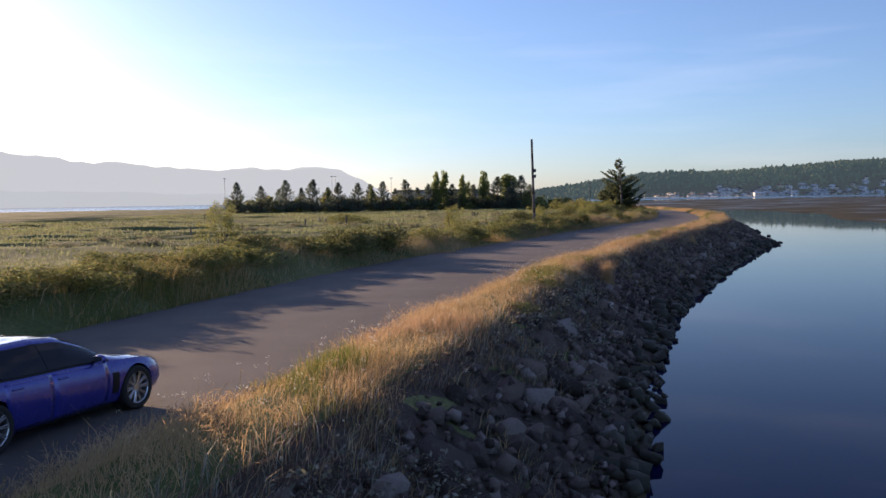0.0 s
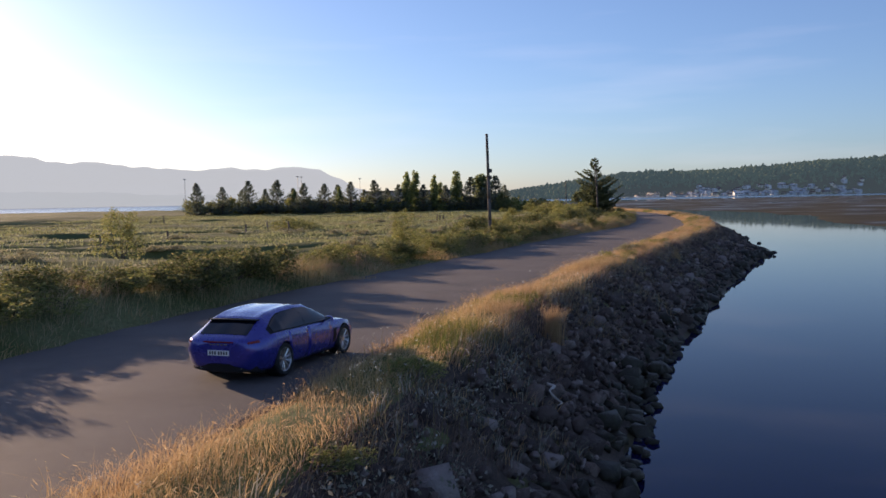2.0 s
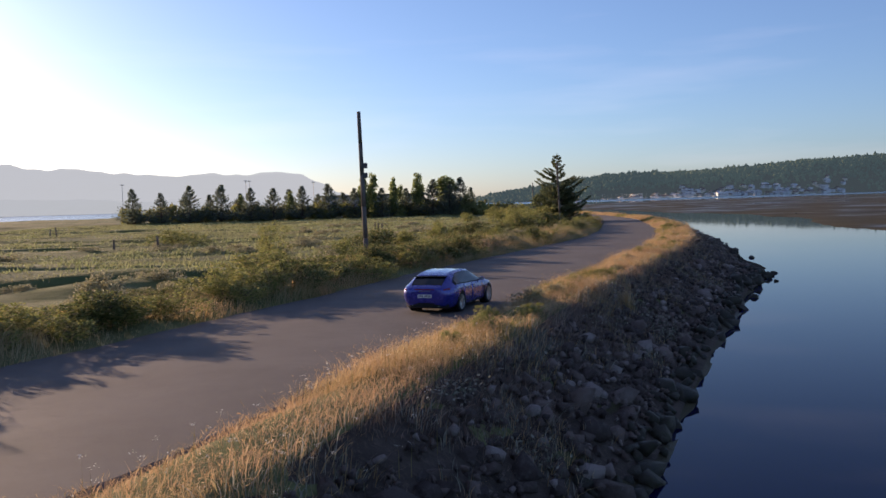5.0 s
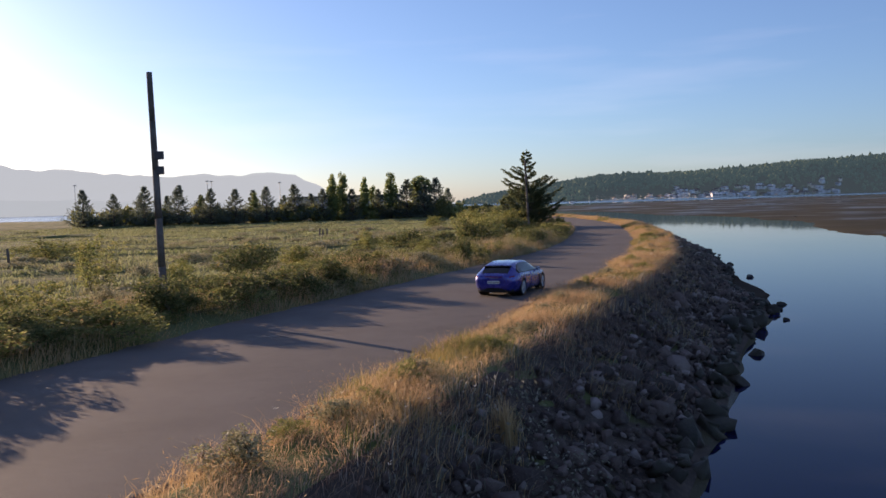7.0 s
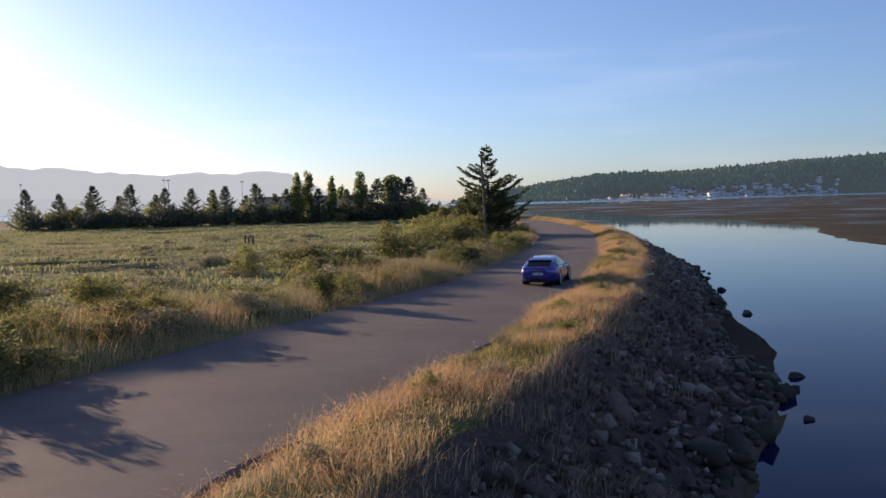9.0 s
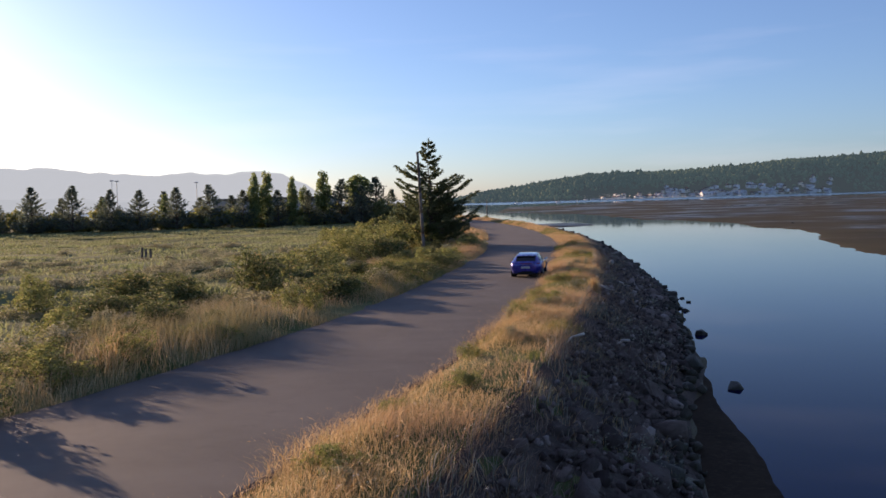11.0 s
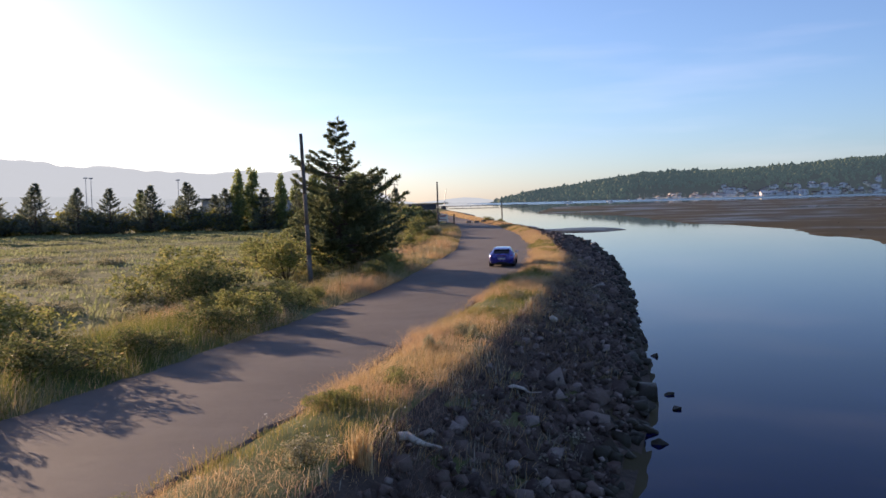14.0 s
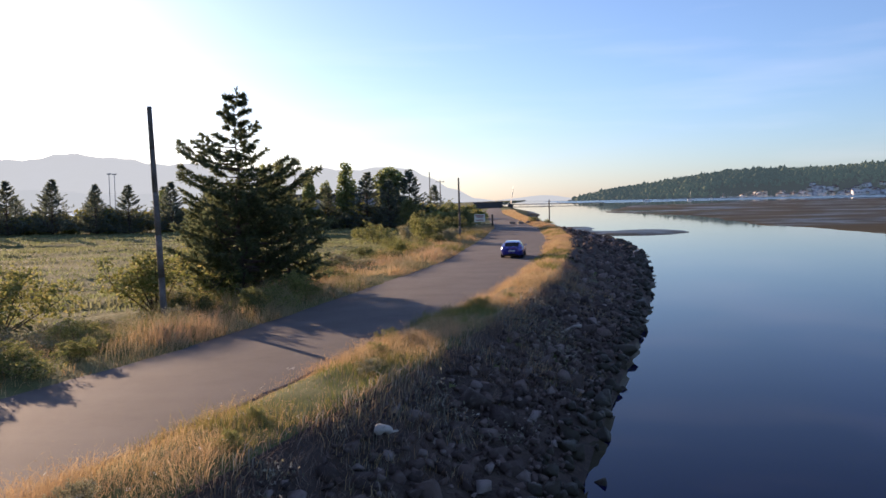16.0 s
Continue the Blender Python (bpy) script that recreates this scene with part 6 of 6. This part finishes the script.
def turn_matrix(rng):
    return np.array(Euler((rng.uniform(-0.6, 0.6), rng.uniform(-0.6, 0.6), rng.uniform(0, 6.28))).to_matrix())


def stone_bank():
    rng = np.random.default_rng(17)
    bank = new("rock_revetment")
    tagged(bank, "steep bank of grey broken stones above the water", "stone bank")
    spots = []
    for y in np.arange(4, 320, 0.46):
        xb, xs = float(bank_top(y)), float(shore(y))
        w = xs - xb
        gap = 0.44 if y < 200 else 0.85
        if y >= 200 and rng.random() < 0.45:
            continue
        for k in range(int((w + (0.1 if y < 55 else -0.35)) / gap) + 1):
            x = xb + 0.15 + gap * k + rng.normal(0, 0.14)
            f = (x - xb) / w
            if f < (0.15 if y < 200 else 0.05) or f < 0.34 and rng.random() < 0.85 - 1.8 * f:
                continue
            yy = y + rng.normal(0, 0.16)
            size = rng.uniform(0.28, 0.66) * (1.0 if rng.random() < 0.88 or f < 0.3 else rng.uniform(1.5, 2.2)) * (1.0 if y < 200 else 1.25)
            if f > 0.82:
                size *= rng.uniform(0.9, 1.6 if 84 < y < 116 else 1.35)
            spots.append((x, yy, size, f))
    spots = np.array(spots)
    z = ground_z(spots[:, 0], spots[:, 1]) + 0.05 * spots[:, 2] + rng.uniform(-0.05, 0.14, len(spots))
    near = (spots[:, 1] > 118) & (spots[:, 1] < 138) & (spots[:, 3] < 0.80)
    dry_v, dry_f, wet_v, wet_f, nd, nw, single = [], [], [], [], 0, 0, 0
    for k, (x, y, size, f) in enumerate(spots):
        if near[k] and single < 300 and rng.random() < 0.75:
            ob = new("stone", STONE_MESHES[k % 14])
            ob.parent = bank
            ob.matrix_basis = pose(x, y, z[k], rng.uniform(-35, 35), rng.uniform(-35, 35), rng.uniform(0, 360)) @ Matrix.Diagonal((size, size * rng.uniform(0.75, 1.1), size, 1))
            single += 1
            continue
        V, F = STONE_ARRAYS[k % 14]
        V = (V * (size, size * rng.uniform(0.75, 1.1), size)) @ turn_matrix(rng).T + (x, y, z[k])
        if f + rng.normal(0, 0.05) > 0.80:
            wet_v.append(V)
            wet_f.append(F + nw)
            nw += len(V)
        else:
            dry_v.append(V)
            dry_f.append(F + nd)
            nd += len(V)
    tagged(part("loose_rock", raw_mesh("loose_rock", np.concatenate(dry_v), np.concatenate(dry_f), STONE_STUFF), None, bank, "grey and brown angular broken stones"), kind="stuff")
    tagged(part("shore_rock", raw_mesh("shore_rock", np.concatenate(wet_v), np.concatenate(wet_f), WEED_STONE), None, bank, "dark weed-covered stones at the waterline"), kind="stuff")
    # small rubble between the larger stones
    rv, rf, nr = [], [], 0
    small = []
    for k in range(4):
        b = bmesh.new()
        rr = random.Random(70 + k)
        for q in range(8):
            b.verts.new(Vector((rr.gauss(0, 1), rr.gauss(0, 1), rr.gauss(0, 1))).normalized() * rr.uniform(0.4, 0.6))
        bmesh.ops.convex_hull(b, input=b.verts)
        bmesh.ops.delete(b, geom=[v for v in b.verts if not v.link_faces], context="VERTS")
        bmesh.ops.triangulate(b, faces=b.faces)
        b.verts.index_update()
        small.append((np.array([v.co for v in b.verts]), np.array([[v.index for v in f.verts] for f in b.faces])))
        b.free()
    y = rng.uniform(10, 190, 6500)
    x = bank_top(y) + (shore(y) - bank_top(y)) * rng.uniform(0.14, 0.9, 6500)
    zz = ground_z(x, y)
    for k in range(6500):
        V, F = small[k % 4]
        s = rng.uniform(0.10, 0.26)
        rv.append(V * s @ turn_matrix(rng).T + (x[k], y[k], zz[k] + rng.uniform(0.02, 0.30)))
        rf.append(F + nr)
        nr += len(V)
    tagged(part("rubble", raw_mesh("rubble", np.concatenate(rv), np.concatenate(rf), STONE_STUFF), None, bank, "small grey broken rubble"), kind="stuff")
    # weeds and dead stalks between the stones
    n = 70000
    y = rng.uniform(5, 200, n)
    f = rng.power(0.75, n) * 0.8
    x = bank_top(y) + (shore(y) - bank_top(y)) * f
    m = mass_noise(x, y, 0.8, 13.0) + 0.5 * mass_noise(x, y, 2.3, 4.0)
    k = (m > -0.15 + 0.9 * f) & (rng.random(n) < 0.8)
    q = k & (rng.random(n) < 0.45)
    k = k & ~q
    blades("bank_weeds", x[k], y[k], rng.uniform(0.2, 0.55, k.sum()), np.full(k.sum(), 0.016), rng, BANK_WEED, "grey-green weeds between the bank's stones", 0.6, "weeds")
    blades("bank_grass", x[q], y[q], rng.uniform(0.2, 0.5, q.sum()), np.full(q.sum(), 0.014), rng, DRY, "dry grass between the bank's upper stones", 0.6)
    # a tangle of dead stalks below the verge
    n = 62000
    y = rng.uniform(6, 205, n)
    f = rng.power(0.9, n) * 0.55
    x = bank_top(y) + (shore(y) - bank_top(y)) * f
    k = mass_noise(x, y, 0.7, 31.0) + 0.4 * mass_noise(x, y, 2.1, 6.0) > -0.35 + 1.0 * f
    blades("dead_stalks", x[k], y[k], rng.uniform(0.14, 0.42, k.sum()), np.full(k.sum(), 0.013), rng, DEAD_STALK, "tangled brown dead stalks on the upper bank", 1.1, "weeds")
    # low leafy weeds in clumps on the upper half of the bank
    n, per = 1300, 44
    y = rng.uniform(8, 200, n)
    f = rng.uniform(0.08, 0.72, n)
    x = bank_top(y) + (shore(y) - bank_top(y)) * f
    good = fbm(x, y, 0.25, 5.0) > 0.22
    c = np.stack([x, y, ground_z(x, y) + 0.22], 1)[good]
    p = np.repeat(c, per, 0) + rng.normal(0, 1, (len(c) * per, 3)) * (0.26, 0.26, 0.10)
    a, b = rng.normal(0, 1, p.shape), rng.normal(0, 1, p.shape)
    a /= np.linalg.norm(a, axis=1, keepdims=True)
    b = np.cross(a, b)
    b /= np.linalg.norm(b, axis=1, keepdims=True)
    s = rng.uniform(0.022, 0.060, (len(p), 1))
    V = np.stack([p - a * s, p + b * s * 0.5, p + a * s, p - b * s * 0.5], 1).reshape(-1, 3)
    leaves = new("bank_leaves", raw_mesh("bank_leaves", V, np.arange(len(V)).reshape(-1, 4), BANK_WEED))
    tagged(leaves, "low grey-green leafy weeds among the bank's stones", "weeds", kind="stuff")


stone_bank()


def boulder(x, y, size, seed, turn):
    th = new("boulder", None)
    tagged(th, "dark wet boulder standing in shallow water", "boulder", "boulders off the bank")
    b = stone_shape(300 + seed, 0.72)
    bmesh.ops.bevel(b, geom=list(b.edges), offset=0.03, segments=1, affect="EDGES")
    part("rock", b, WEED_STONE, th)
    th.matrix_basis = pose(*at(x, y), WATER_Z - 0.04 * size, 0, 0, turn)
    th.scale = (size * 0.85, size * 0.78, size * 0.85)


for k, (x, y, size) in enumerate([(45.6, 128.2, 1.1), (47.5, 136.6, 0.9), (48.9, 140.5, 0.6), (49.2, 142.5, 0.6), (43.0, 116.6, 1.2), (11.8, 38.4, 1.2), (9.2, 27.1, 0.8), (8.1, 23.1, 1.0), (50.2, 149.9, 0.8),
                                  (50.6, 154.0, 1.4), (51.6, 160.4, 0.8), (36.6, 95.2, 0.6), (16.3, 51.0, 1.3), (14.0, 45.0, 1.3), (32.0, 86.8, 1.2), (27.3, 76.7, 1.0), (29.5, 81.9, 1.4), (38.7, 100.8, 0.9), (37.9, 99.0, 0.7), (17.5, 53.1, 1.2), (95, 205, 1.5), (108, 262, 1.8), (120, 300, 1.4)]):
    boulder(x, y, size, k, 53 * k)

def motions():
    drive()


motions()
